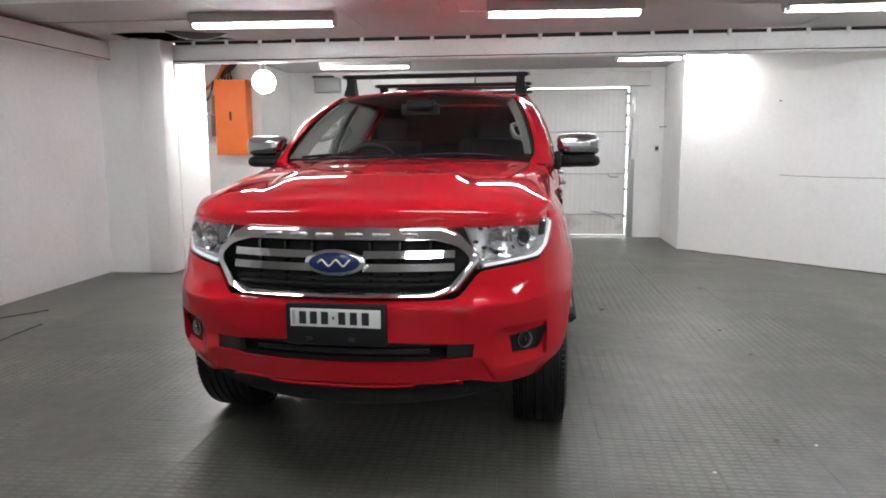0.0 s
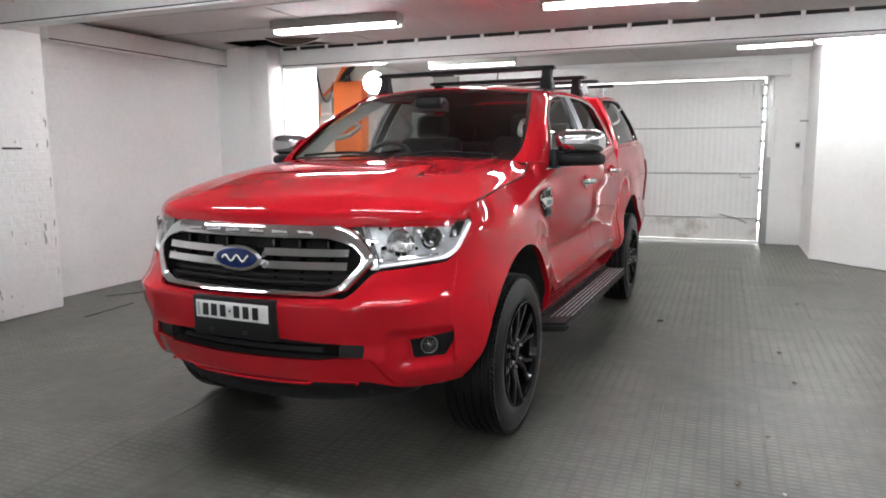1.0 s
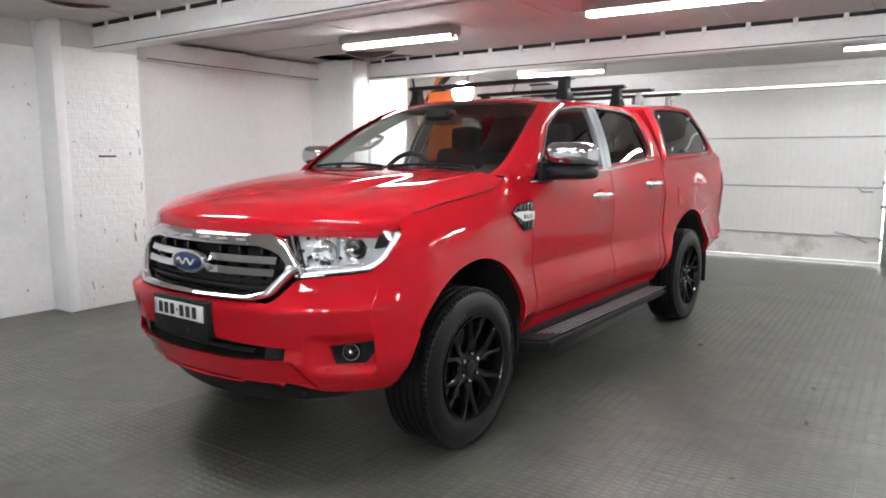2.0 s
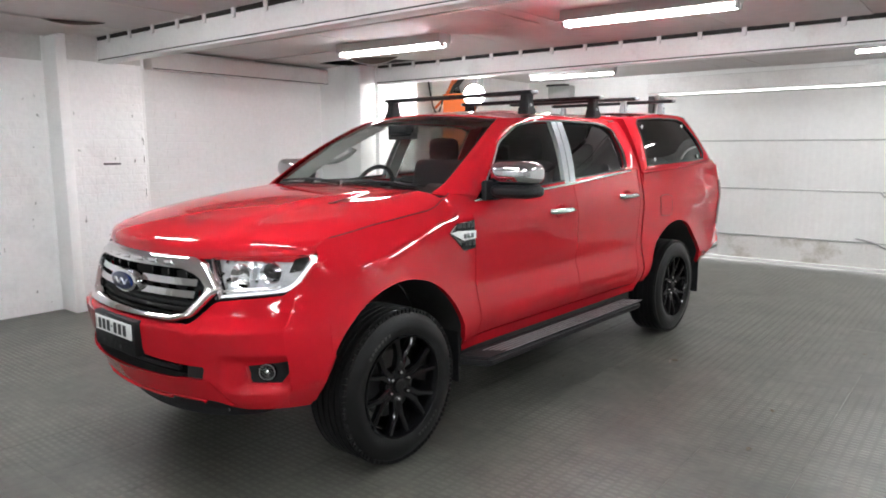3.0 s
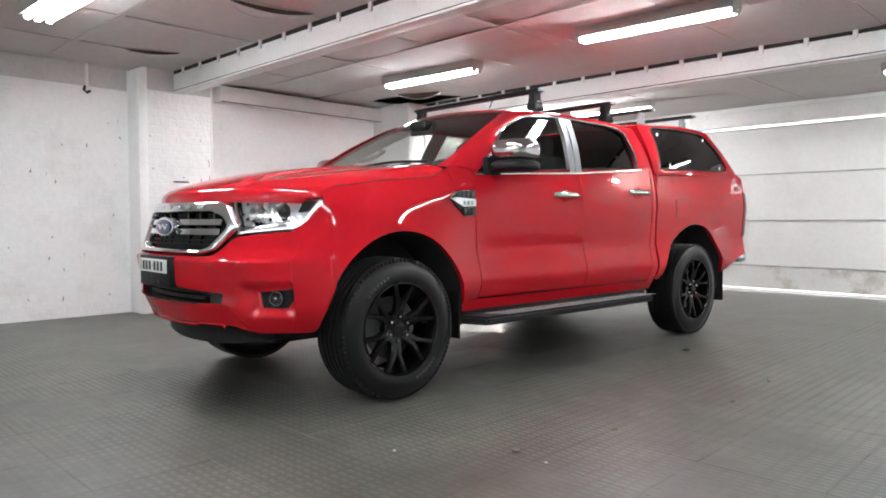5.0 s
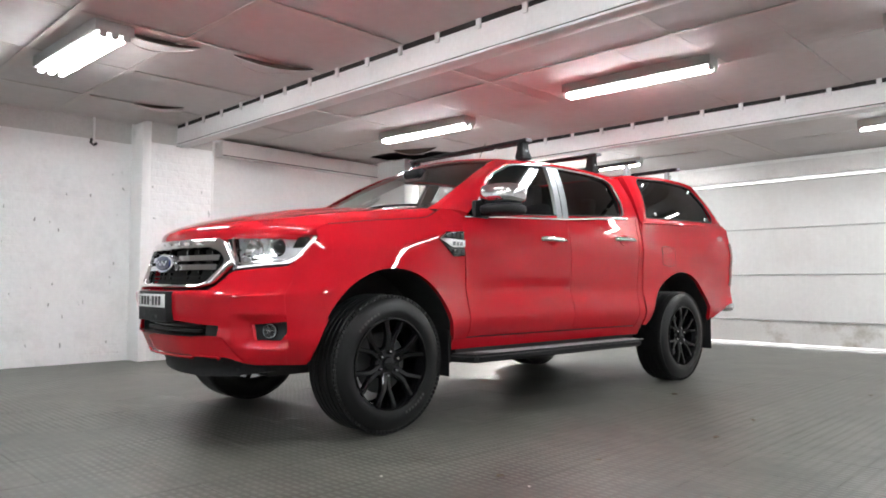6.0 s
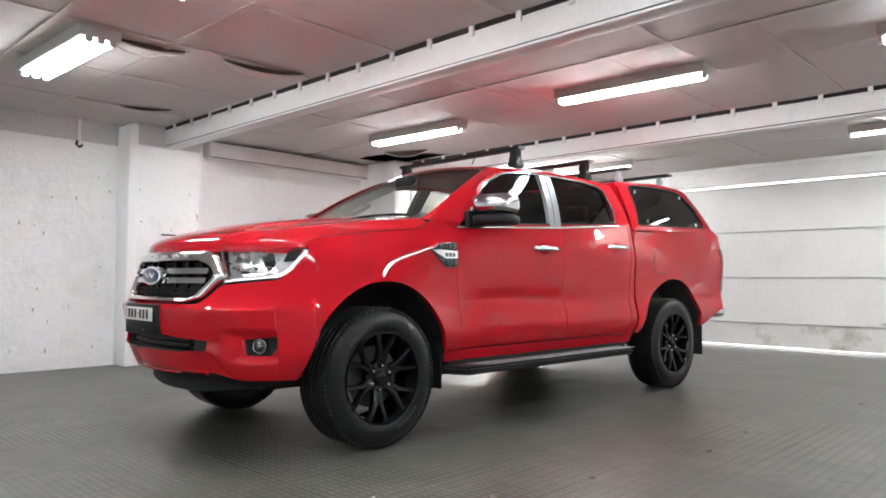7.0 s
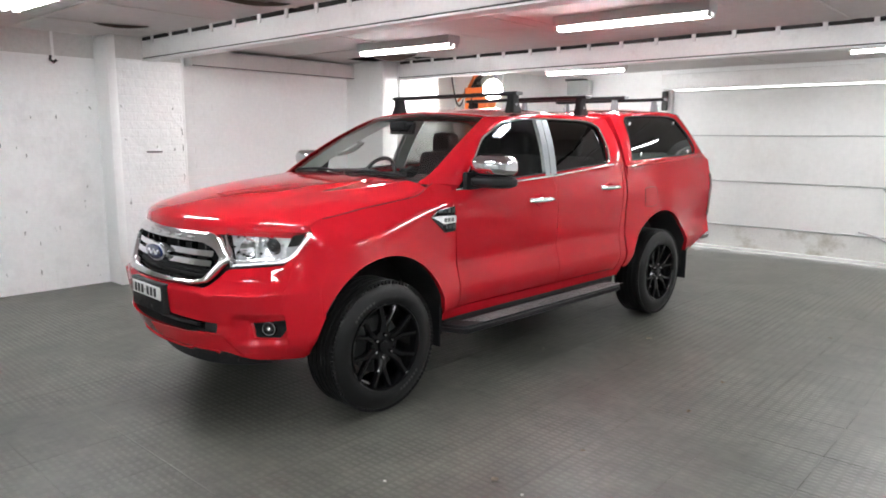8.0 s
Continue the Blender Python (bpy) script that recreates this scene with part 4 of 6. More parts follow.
for s in (-1, 1):
    fog = part("fog_lamp_surround", nose_patch(s * (TH_F0 - 1), s * (TH_F1 + 1), lambda t: 0.525, lambda t: 0.655, 8, 4, 0.02, -0.030), M_BLACK, truck, "black fog lamp recess")
    m = facing(s * 0.732, 0.586, -0.018)
    part("lamp", placed(lathe([(-0.006, 0.034), (0.0, 0.036), (0.016, 0.026), (0.018, 0.004)], 24, "y", caps=False), m), M_SATIN, fog)
    part("lens", placed(lathe([(-0.012, 0.010), (-0.010, 0.022), (-0.005, 0.033)], 24, "y"), m), M_LENS, fog)
    part("lamp_body", placed(lathe([(-0.004, 0.040), (0.004, 0.042), (0.04, 0.042)], 24, "y", caps=False), m), M_GLOSSBLK, fog)
    part("bulb_cap", placed(lathe([(-0.006, 0.003), (-0.003, 0.008), (0.014, 0.010)], 18, "y"), m), M_CAP, fog)

# grille: an eight-sided chrome ring, black mesh, two double bars and the oval badge
GRILLE = ((-0.405, 1.072), (0.405, 1.072), (0.475, 1.045), (0.553, 0.955), (0.553, 0.925), (0.475, 0.822), (0.40, 0.802), (-0.40, 0.802), (-0.475, 0.822), (-0.553, 0.925), (-0.553, 0.955), (-0.475, 1.045))


def around(poly, n):
    """Evenly spaced points on a closed outline."""
    pts = [Vector((*p, 0)) for p in poly]
    length = [(pts[(i + 1) % len(pts)] - p).length for i, p in enumerate(pts)]
    total, out, i, acc = sum(length), [], 0, 0.0
    for k in range(n):
        d = total * k / n
        while d > acc + length[i]:
            acc += length[i]
            i += 1
        p = pts[i].lerp(pts[(i + 1) % len(pts)], (d - acc) / length[i])
        out.append((p.x, p.y))
    return out


def grille_y(x, z, push=0.0):
    p = nose_at_x(x, max(0.80, z), push)
    return p


outer = around(GRILLE, 160)
cz = 0.937
ring = []
for dx, dz, push in ((0, 0, -0.02), (0.0, 0.0, 0.012), (0.012, 0.014, 0.026), (0.036, 0.040, 0.022), (0.045, 0.050, 0.0), (0.045, 0.050, -0.05)):
    loop = []
    for x, z in outer:
        top = smooth(0.98, 1.05, z)
        k = 0.50 + 0.75 * top
        nx = x * (1 - dx / 0.553)
        nz = cz + (z - cz) * (1 - k * dz / 0.135)
        loop.append(grille_y(nx, nz, push + 0.012 * (1 - abs(nz - cz) / 0.14)))
    ring.append(loop + [loop[0]])
grille = part("grille_surround", grid(ring), M_CHROME, truck, "chrome eight-sided grille surround", sharp=55)
back = bmesh.new()
nose_patch(-40, 40, lambda t: 0.80, lambda t: 1.06, 24, 8, 0.0, -0.075, back)
part("grille_backing", back, M_WELL, grille, "black grille depth")
for x in (-0.36, -0.24, -0.12, 0.12, 0.24, 0.36):
    p = grille_y(x, 0.93, -0.05)
    part("grille_rib", boxes((x - 0.006, x + 0.006, p.y - 0.01, p.y + 0.03, 0.835, 1.03), bevel=0.002), M_GLOSSBLK, grille)
for z in (0.845, 0.868):
    part("grille_slat", nose_patch(-30, 30, lambda t: z - 0.006, lambda t: z + 0.004, 18, 2, 0.03, -0.03), M_WELL, grille)
for x0, x1 in ((-0.46, -0.105), (0.105, 0.46)):
    for z in (0.914, 0.964):
        n0, n1 = (math.degrees(math.asin(x / side_width(NOSE_Y, z))) for x in (x0, x1))
        part("grille_bar", nose_patch(n0, n1, lambda t: z - 0.0145, lambda t: z + 0.0145, 12, 3, 0.03, 0.012), M_CHROME, grille, "chrome grille bar")
# moulded blocks on the top bar
for k, x in enumerate((-0.20, -0.12, -0.04, 0.05, 0.13, 0.21)):
    p = grille_y(x * 1.35, 1.045, 0.030)
    part("raised_block", boxes((p.x - 0.036, p.x + 0.036, p.y - 0.003, p.y + 0.01, 1.034, 1.052), bevel=0.002), M_CHROME, grille)
badge_at = nose(0, 0.938, 0.040)


def ellipse_plate(a, b, depth, at, bulge=0.0, n=40):
    bm = bmesh.new()
    rings = []
    for k, y in ((1.0, depth), (1.0, 0.0), (0.9, -0.5 * bulge), (0.5, -0.9 * bulge), (0.02, -bulge)):
        rings.append([bm.verts.new((at[0] + a * k * math.cos(2 * math.pi * i / n), at[1] + y, at[2] + b * k * math.sin(2 * math.pi * i / n))) for i in range(n)])
    for p, q in zip(rings, rings[1:]):
        for i in range(n):
            bm.faces.new((p[i], p[(i + 1) % n], q[(i + 1) % n], q[i]))
    bm.faces.new(rings[-1])
    return bm


badge = part("badge", ellipse_plate(0.122, 0.052, 0.05, badge_at, 0.006), M_CHROME, truck, "chrome-edged blue oval badge")
part("badge_field", ellipse_plate(0.102, 0.040, 0.004, badge_at + Vector((0, -0.008, 0)), 0.004), M_BLUE, badge)
part("badge_mark", pipe([badge_at + Vector((-0.065 + 0.13 * t, -0.0135, 0.012 * math.sin(14 * t))) for t in steps(24)], 0.0035, 6), M_PLATE, badge)

# number plate: white, with plain bars where the characters are
plate_p = nose(0, 0.72, 0.012)
plate = part("number_plate_holder", boxes((-0.185, 0.215, plate_p.y - 0.004, plate_p.y + 0.05, 0.622, 0.785), bevel=0.006), M_BLACK, truck, "black number plate holder")
part("number_plate", boxes((-0.162, 0.198, plate_p.y - 0.010, plate_p.y - 0.0045, 0.697, 0.768), bevel=0.0015), M_PLATE, plate, "white number plate with black bars")
for x in (-0.111, -0.068, -0.023, 0.046, 0.092, 0.139):
    part("plate_bar", boxes((x - 0.014, x + 0.014, plate_p.y - 0.0122, plate_p.y - 0.0102, 0.708, 0.757)), M_INK, plate)
part("plate_bar", boxes((-0.154, -0.142, plate_p.y - 0.0122, plate_p.y - 0.0102, 0.705, 0.76)), M_GREYBOX, plate)
part("plate_bar", boxes((0.008, 0.016, plate_p.y - 0.0122, plate_p.y - 0.0102, 0.728, 0.738)), M_INK, plate)
for x in (-0.09, 0.08):
    part("plate_slot", boxes((x - 0.012, x + 0.012, plate_p.y - 0.007, plate_p.y - 0.004, 0.640, 0.655)), M_INK, plate)

# headlamps
def lamp_edges(s):
    """Lower and upper edge of a headlamp as u goes from the grille (0) to the fender (1)."""
    def low(u):
        return s * (0.568 + 0.258 * u), lamp_low_z(0.568 + 0.258 * u)

    def high(u):
        return s * (0.492 + 0.366 * u), 1.062 + 0.016 * math.sin(math.pi * min(1, 0.15 + 0.75 * u)) + 0.010 * u

    return low, high


def lamp_patch(s, u0, u1, v0, v1, nu, nv, skirt, push, bm=None):
    low, high = lamp_edges(s)
    rows = []
    for u in steps(nu, u0, u1):
        (x0, z0), (x1, z1) = low(u), high(u)
        a, b = v0(u), v1(u)
        rows.append([nose_at_x(x0 + (x1 - x0) * v, z0 + (z1 - z0) * v, push) for v in steps(nv, a, b)])
    return grid(rows, skirt, (0, 1, 0), bm)


def const(v):
    return lambda u: v


for s in (-1, 1):
    lamp = part("headlamp", lamp_patch(s, 0, 1, const(0), const(1), 18, 8, 0.05, -0.045), M_LAMPBASE, truck, "clear headlamp with a white light bar")
    part("lens", lamp_patch(s, 0, 1, const(0), const(1), 24, 10, 0.010, 0.002), M_LENS, lamp)
    part("top_rim", lamp_patch(s, 0.0, 1, const(0.985), const(1.02), 18, 2, 0.04, -0.006), M_GLOSSBLK, lamp)
    part("low_rim", lamp_patch(s, 0.0, 1, const(-0.012), const(0.022), 18, 2, 0.03, -0.003), M_GLOSSBLK, lamp)
    part("outer_rim", lamp_patch(s, 0.988, 1.006, const(0.0), const(1.0), 2, 6, 0.01, -0.003), M_GLOSSBLK, lamp)
    part("bezel", lamp_patch(s, -0.11, 0.0, const(-0.02), const(1.0), 3, 4, 0.03, -0.012), M_GLOSSBLK, lamp)
    part("inner_edge", lamp_patch(s, -0.012, 0.012, const(0.0), const(0.97), 2, 6, 0.02, -0.004), M_CHROME, lamp)
    bar = bmesh.new()
    lamp_patch(s, 0.03, 0.985, const(0.035), lambda u: 0.085 + 0.13 * smooth(0.70, 0.90, u) + 0.68 * smooth(0.885, 0.915, u), 30, 3, 0.015, -0.008, bar)
    part("light_bar", bar, M_DRL, lamp, "white light bar")
    part("dark_corner", lamp_patch(s, 0.80, 0.885, const(0.55), const(0.985), 8, 3, 0.02, -0.020), M_GLOSSBLK, lamp)
    part("chrome_shelf", lamp_patch(s, 0.03, 0.72, const(0.15), const(0.20), 14, 2, 0.02, -0.018), M_REFLECT, lamp)
    part("inner_frame", lamp_patch(s, 0.42, 0.455, const(0.25), const(0.96), 2, 5, 0.02, -0.014), M_LAMPBASE, lamp)
    # a wide bowl by the grille and a dark projector in a bright ring
    for x, z, r, dark in ((0.628, 0.998, 0.050, False), (0.728, 1.012, 0.042, True)):
        m = facing(s * x, z, -0.022)
        part("reflector", placed(lathe([(-0.002, r + 0.006), (-0.008, r + 0.004), (-0.004, r), (0.012, r * 0.62), (0.018, 0.008)], 14 if not dark else 28, "y", caps=False), m), M_REFLECT, lamp, sharp=18 if not dark else 40)
        part("projector", placed(lathe([(-0.012, 0.004), (-0.008, r * 0.40), (0.002, r * (0.66 if dark else 0.30)), (0.014, r * (0.70 if dark else 0.32))], 24, "y"), m), M_GLOSSBLK if dark else M_LENS, lamp)
    sparkle = random.Random(5)
    for k in range(30):
        u, v = 0.04 + 0.024 * k, sparkle.choice((0.25, 0.30, 0.36, 0.44, 0.60, 0.75, 0.86, 0.93))
        (x0, z0), (x1, z1) = lamp_edges(s)[0](u), lamp_edges(s)[1](u)
        m = facing(x0 + (x1 - x0) * v, z0 + (z1 - z0) * v, -0.030) @ pose(0, 0, 0, sparkle.uniform(-40, 10), sparkle.uniform(-30, 30), sparkle.uniform(-25, 25))
        w = sparkle.uniform(0.004, 0.012)
        part("facet", placed(boxes((-w, w, -0.004, 0.006, -0.007, 0.007), bevel=0.002), m), M_REFLECT if k % 3 else M_GLOSSBLK, lamp)

# side panels, doors and bed
for s in (-1, 1):
    def fender_low(y):
        return max(SILL + 0.01, arch_z(y))

    part("fender", panel(fender_low, lambda y: seam_z(min(y, 0.45)) - 0.004 if y < 0.45 else seam_z(0.45) - 0.004 - 0.03 * smooth(0.50, 0.60, y), lambda z: bumper_end(z) + GAP, lambda z: door_f0(z) - GAP, 60, 22, s, 0.03), M_RED, truck)
    door_low = lambda y: SILL + 0.016
    f = part("front_door", panel(door_low, belt, lambda z: door_f0(z) + GAP * 0.3, lambda z: door_f1(z) - GAP, 30, 22, s), M_RED, truck)
    r = part("rear_door", panel(lambda y: max(SILL + 0.016, arch_z(y - 0.02) + 0.0), belt, lambda z: door_f1(z) + GAP * 0.3, lambda z: door_r1(z) - GAP, 26, 22, s), M_RED, truck)
    part("cab_corner", panel(lambda y: max(SILL, arch_z(y)), belt, lambda z: door_r1(z) + GAP * 0.3, cab_end, 4, 20, s), M_RED, truck)
    part("rocker", panel(lambda y: 0.425, lambda y: SILL + 0.008, lambda z: 0.47, lambda z: 2.64, 20, 3, s * 1.0, 0.02), M_RED, truck)
    part("bed_side", panel(lambda y: max(0.50 + 0.15 * smooth(3.75, 4.30, y), arch_z(y)), lambda y: 1.338 + 0.04 * (y - 2.65) - 0.05 * smooth(4.18, 4.36, y), lambda z: 2.645, lambda z: 4.300 - 0.02 * (z - 0.7), 70, 22, s, 0.03), M_RED, truck)
    # handles: a chrome bar over a dark dish
    for door_part, y, z in ((f, 1.44, 1.140), (r, 2.365, 1.183)):
        p = skin(y, z, s)
        bowl = [[p + Vector((s * lift, -0.012 + 0.060 * k * math.cos(t), 0.046 * k * math.sin(t))) for t in steps(28, 0, 2 * math.pi)] for k, lift in ((1.0, -0.002), (0.96, 0.005), (0.90, 0.0085), (0.80, 0.0075), (0.62, 0.003), (0.35, 0.001), (0.02, 0.0008))]
        part("handle_dish", grid(bowl), M_RED, door_part)
        part("lock", lathe([(-0.006, 0.003), (-0.005, 0.007), (0.004, 0.008)], 12, "x"), M_BLACK, door_part).matrix_basis = Matrix.Translation(p + Vector((s * 0.034, 0.118, 0.0))) @ pose(0, 0, 0, 0, 0, 180 if s > 0 else 0)
        bar = pipe([(p.x + s * d, y + e, z + 0.004) for e, d in ((-0.120, 0.004), (-0.110, 0.030), (-0.03, 0.042), (0.06, 0.040), (0.092, 0.030), (0.102, 0.004))], 0.019, 12, squash=0.95)
        part("handle", bar, M_CHROME, door_part, "chrome door handle")
    # bright strip under the windows
    strip = pipe([skin(y, belt(y) + 0.004, s) + Vector((s * 0.004, 0, 0)) for y in steps(30, 0.60, 2.46)], 0.0065, 8, squash=1.2)
    part("belt_strip", strip, M_CHROME, truck, "chrome strip under the side windows")
    # side vent on the fender
    vc = [skin(y, z, s) + Vector((s * 0.012, 0, 0)) for y, z in ((0.345, 1.099), (0.410, 1.140), (0.556, 1.152), (0.562, 1.003), (0.468, 0.996))]
    bm = bmesh.new()
    front = [bm.verts.new(p) for p in vc]
    rear = [bm.verts.new(p - Vector((s * 0.03, 0, 0))) for p in vc]
    fs = [bm.faces.new(front), bm.faces.new(rear[::-1])] + [bm.faces.new((front[i], rear[i], rear[(i + 1) % 5], front[(i + 1) % 5])) for i in range(5)]
    bmesh.ops.bevel(bm, geom=list({e for q in fs for e in q.edges}), offset=0.004, segments=2, affect="EDGES")
    vent = part("side_vent", bm, M_GLOSSBLK, truck, "black side vent with a chrome band")
    low_edge = ((0.352, 1.098), (0.450, 1.052), (0.556, 1.056))
    high_edge = ((0.352, 1.101), (0.405, 1.106), (0.554, 1.099))
    part("vent_band", grid([[skin(y, line_at(low_edge, y) + (line_at(high_edge, y) - line_at(low_edge, y)) * v, s) + Vector((s * 0.0155, 0, 0)) for v in steps(3)] for y in steps(14, 0.352, 0.554)], 0.012, (-s, 0, 0)), M_CHROME, vent, "chrome band")
    part("vent_edge", pipe(vc[:3], 0.0045, 6), M_CHROME, vent, "chrome edge")
    for z, y0, y1 in ((1.126, 0.400, 0.550), (1.026, 0.462, 0.555)):
        p = skin(0.49, z, s)
        part("slot", boxes((p.x + s * 0.009 - 0.006, p.x + s * 0.009 + 0.006, y0, y1, z - 0.022, z + 0.020), bevel=0.004), M_GLOSSBLK, vent)
        for k in range(3):
            part("vent_rib", boxes((p.x + s * 0.013 - 0.005, p.x + s * 0.013 + 0.005, y1 - 0.035 - 0.036 * k, y1 - 0.0305 - 0.036 * k, z - 0.018, z + 0.016), bevel=0.001), M_BLACK, vent)
    for k in range(3):
        p = skin(0.475 + 0.03 * k, 1.076, s)
        part("mark", boxes((p.x + s * 0.013 - 0.004, p.x + s * 0.013 + 0.004, 0.45 + 0.03 * k, 0.472 + 0.03 * k, 1.064, 1.088), bevel=0.001), M_SATIN, vent)


# ---- cabin glasshouse ----
def rail_x(y):
    return 0.655 - 0.02 * smooth(2.0, 2.6, y)


def house(y, z, s=1, out=0.0):
    """The leaning side of the glasshouse above the belt."""
    zb = belt(y)
    t = (z - zb) / (1.742 - zb)
    x = half_width(max(y, 0.75), zb) * (1 - t) + rail_x(y) * t + 0.020 * math.sin(math.pi * min(1, max(0, t)))
    return Vector((s * (x + out), y, z))


def house_glass(y, z, s):
    """The flatter panes, set in a little from the pillars."""
    t = min(1, max(0, (z - belt(y)) / (1.742 - belt(y))))
    return house(y, z, s, -0.012 - 0.014 * math.sin(math.pi * t))


def polyline(keys, n):
    """n + 1 points evenly along a few keys (y, z)."""
    pts = [Vector((*k, 0)) for k in keys]
    d = [0.0]
    for a, b in zip(pts, pts[1:]):
        d.append(d[-1] + (b - a).length)
    return [(float(np.interp(d[-1] * i / n, d, [p.x for p in pts])), float(np.interp(d[-1] * i / n, d, [p.y for p in pts]))) for i in range(n + 1)]


def soft_line(keys, n):
    """The same with rounded corners."""
    p = polyline(keys, n * 4)
    w = n // 5
    out = []
    for i in range(0, len(p), 4):
        lo, hi = max(0, i - min(w, i, len(p) - 1 - i)), i + min(w, i, len(p) - 1 - i)
        seg = p[lo:hi + 1]
        out.append((sum(q[0] for q in seg) / len(seg), sum(q[1] for q in seg) / len(seg)))
    return out


def screen(h, v):
    """Windscreen: h across, v from the cowl to the roof."""
    a = abs(h)
    lo = Vector((0.775 * h, 0.37 + 0.06 * a ** 2, 1.304 - 0.002 * a ** 2))
    hi = Vector((0.600 * h, 1.085 + 0.085 * a ** 2, 1.754 - 0.034 * a ** 2))
    p = lo.lerp(hi, v)
    n = Vector((0, -0.55, 0.83))
    p.x += 0.030 * math.sin(math.pi * min(1, max(0, v))) ** 0.7 * h * a
    return p + n * 0.020 * math.sin(math.pi * v)


# roof
def roof(h, y):
    a = abs(h)
    edge = 0.618 - 0.02 * smooth(2.0, 2.62, y)
    front = 1.085 + 0.085 * a ** 2
    yy = front + (y - 1.085) * (2.625 - front) / (2.625 - 1.085)
    crown = 1.754 + 0.042 * smooth(1.08, 1.6, y) - 0.008 * smooth(1.9, 2.62, y)
    z = crown - (0.034 + 0.010 * smooth(1.1, 1.6, y)) * a ** 2.2
    z += 0.006 * (smooth(0.30, 0.34, a) - smooth(0.60, 0.64, a)) * smooth(1.15, 1.3, y)
    return Vector((edge * h, yy, z))


part("roof", grid([[roof(h, y) for h in steps(44, -1, 1)] for y in steps(36, 1.09, 2.625)], 0.02, (0, 0, -1)), M_RED, truck)
part("windscreen", grid([[screen(h, v) for h in steps(32, -0.985, 0.985)] for v in steps(16, 0.01, 0.985)]), M_WIND, truck, "clear windscreen")
frit = bmesh.new()
for h0, h1, v0, v1 in ((-0.985, -0.93, 0, 1), (0.93, 0.985, 0, 1), (-0.985, 0.985, 0.0, 0.05), (0.80, 0.985, 0.0, 0.10), (-0.985, 0.985, 0.945, 0.985)):
    grid([[screen(h, v) + Vector((0, 0.004, -0.004)) for h in steps(24, h0, h1)] for v in steps(12, v0, v1)], bm=frit)
part("windscreen_edge", frit, M_GLOSSBLK, truck, "black glass edge band")
part("cowl", grid([[Vector((0.80 * h, 0.335 + 0.06 * abs(h) ** 2.2 + 0.10 * v, 1.300 - 0.012 * abs(h) - 0.012 * math.sin(math.pi * v))) for h in steps(32, -1, 1)] for v in steps(4)]), M_BLACK, truck, "black cowl panel")
for x0, x1 in ((-0.62, -0.02), (0.02, 0.60)):
    w = part("wiper", pipe([screen(x / 0.775, 0.03 + 0.03 * math.sin(math.pi * (x - x0) / (x1 - x0))) + Vector((0, -0.012, 0.014)) for x in steps(10, x0, x1)], 0.009, 6), M_BLACK, truck, "black wiper")

N = 40
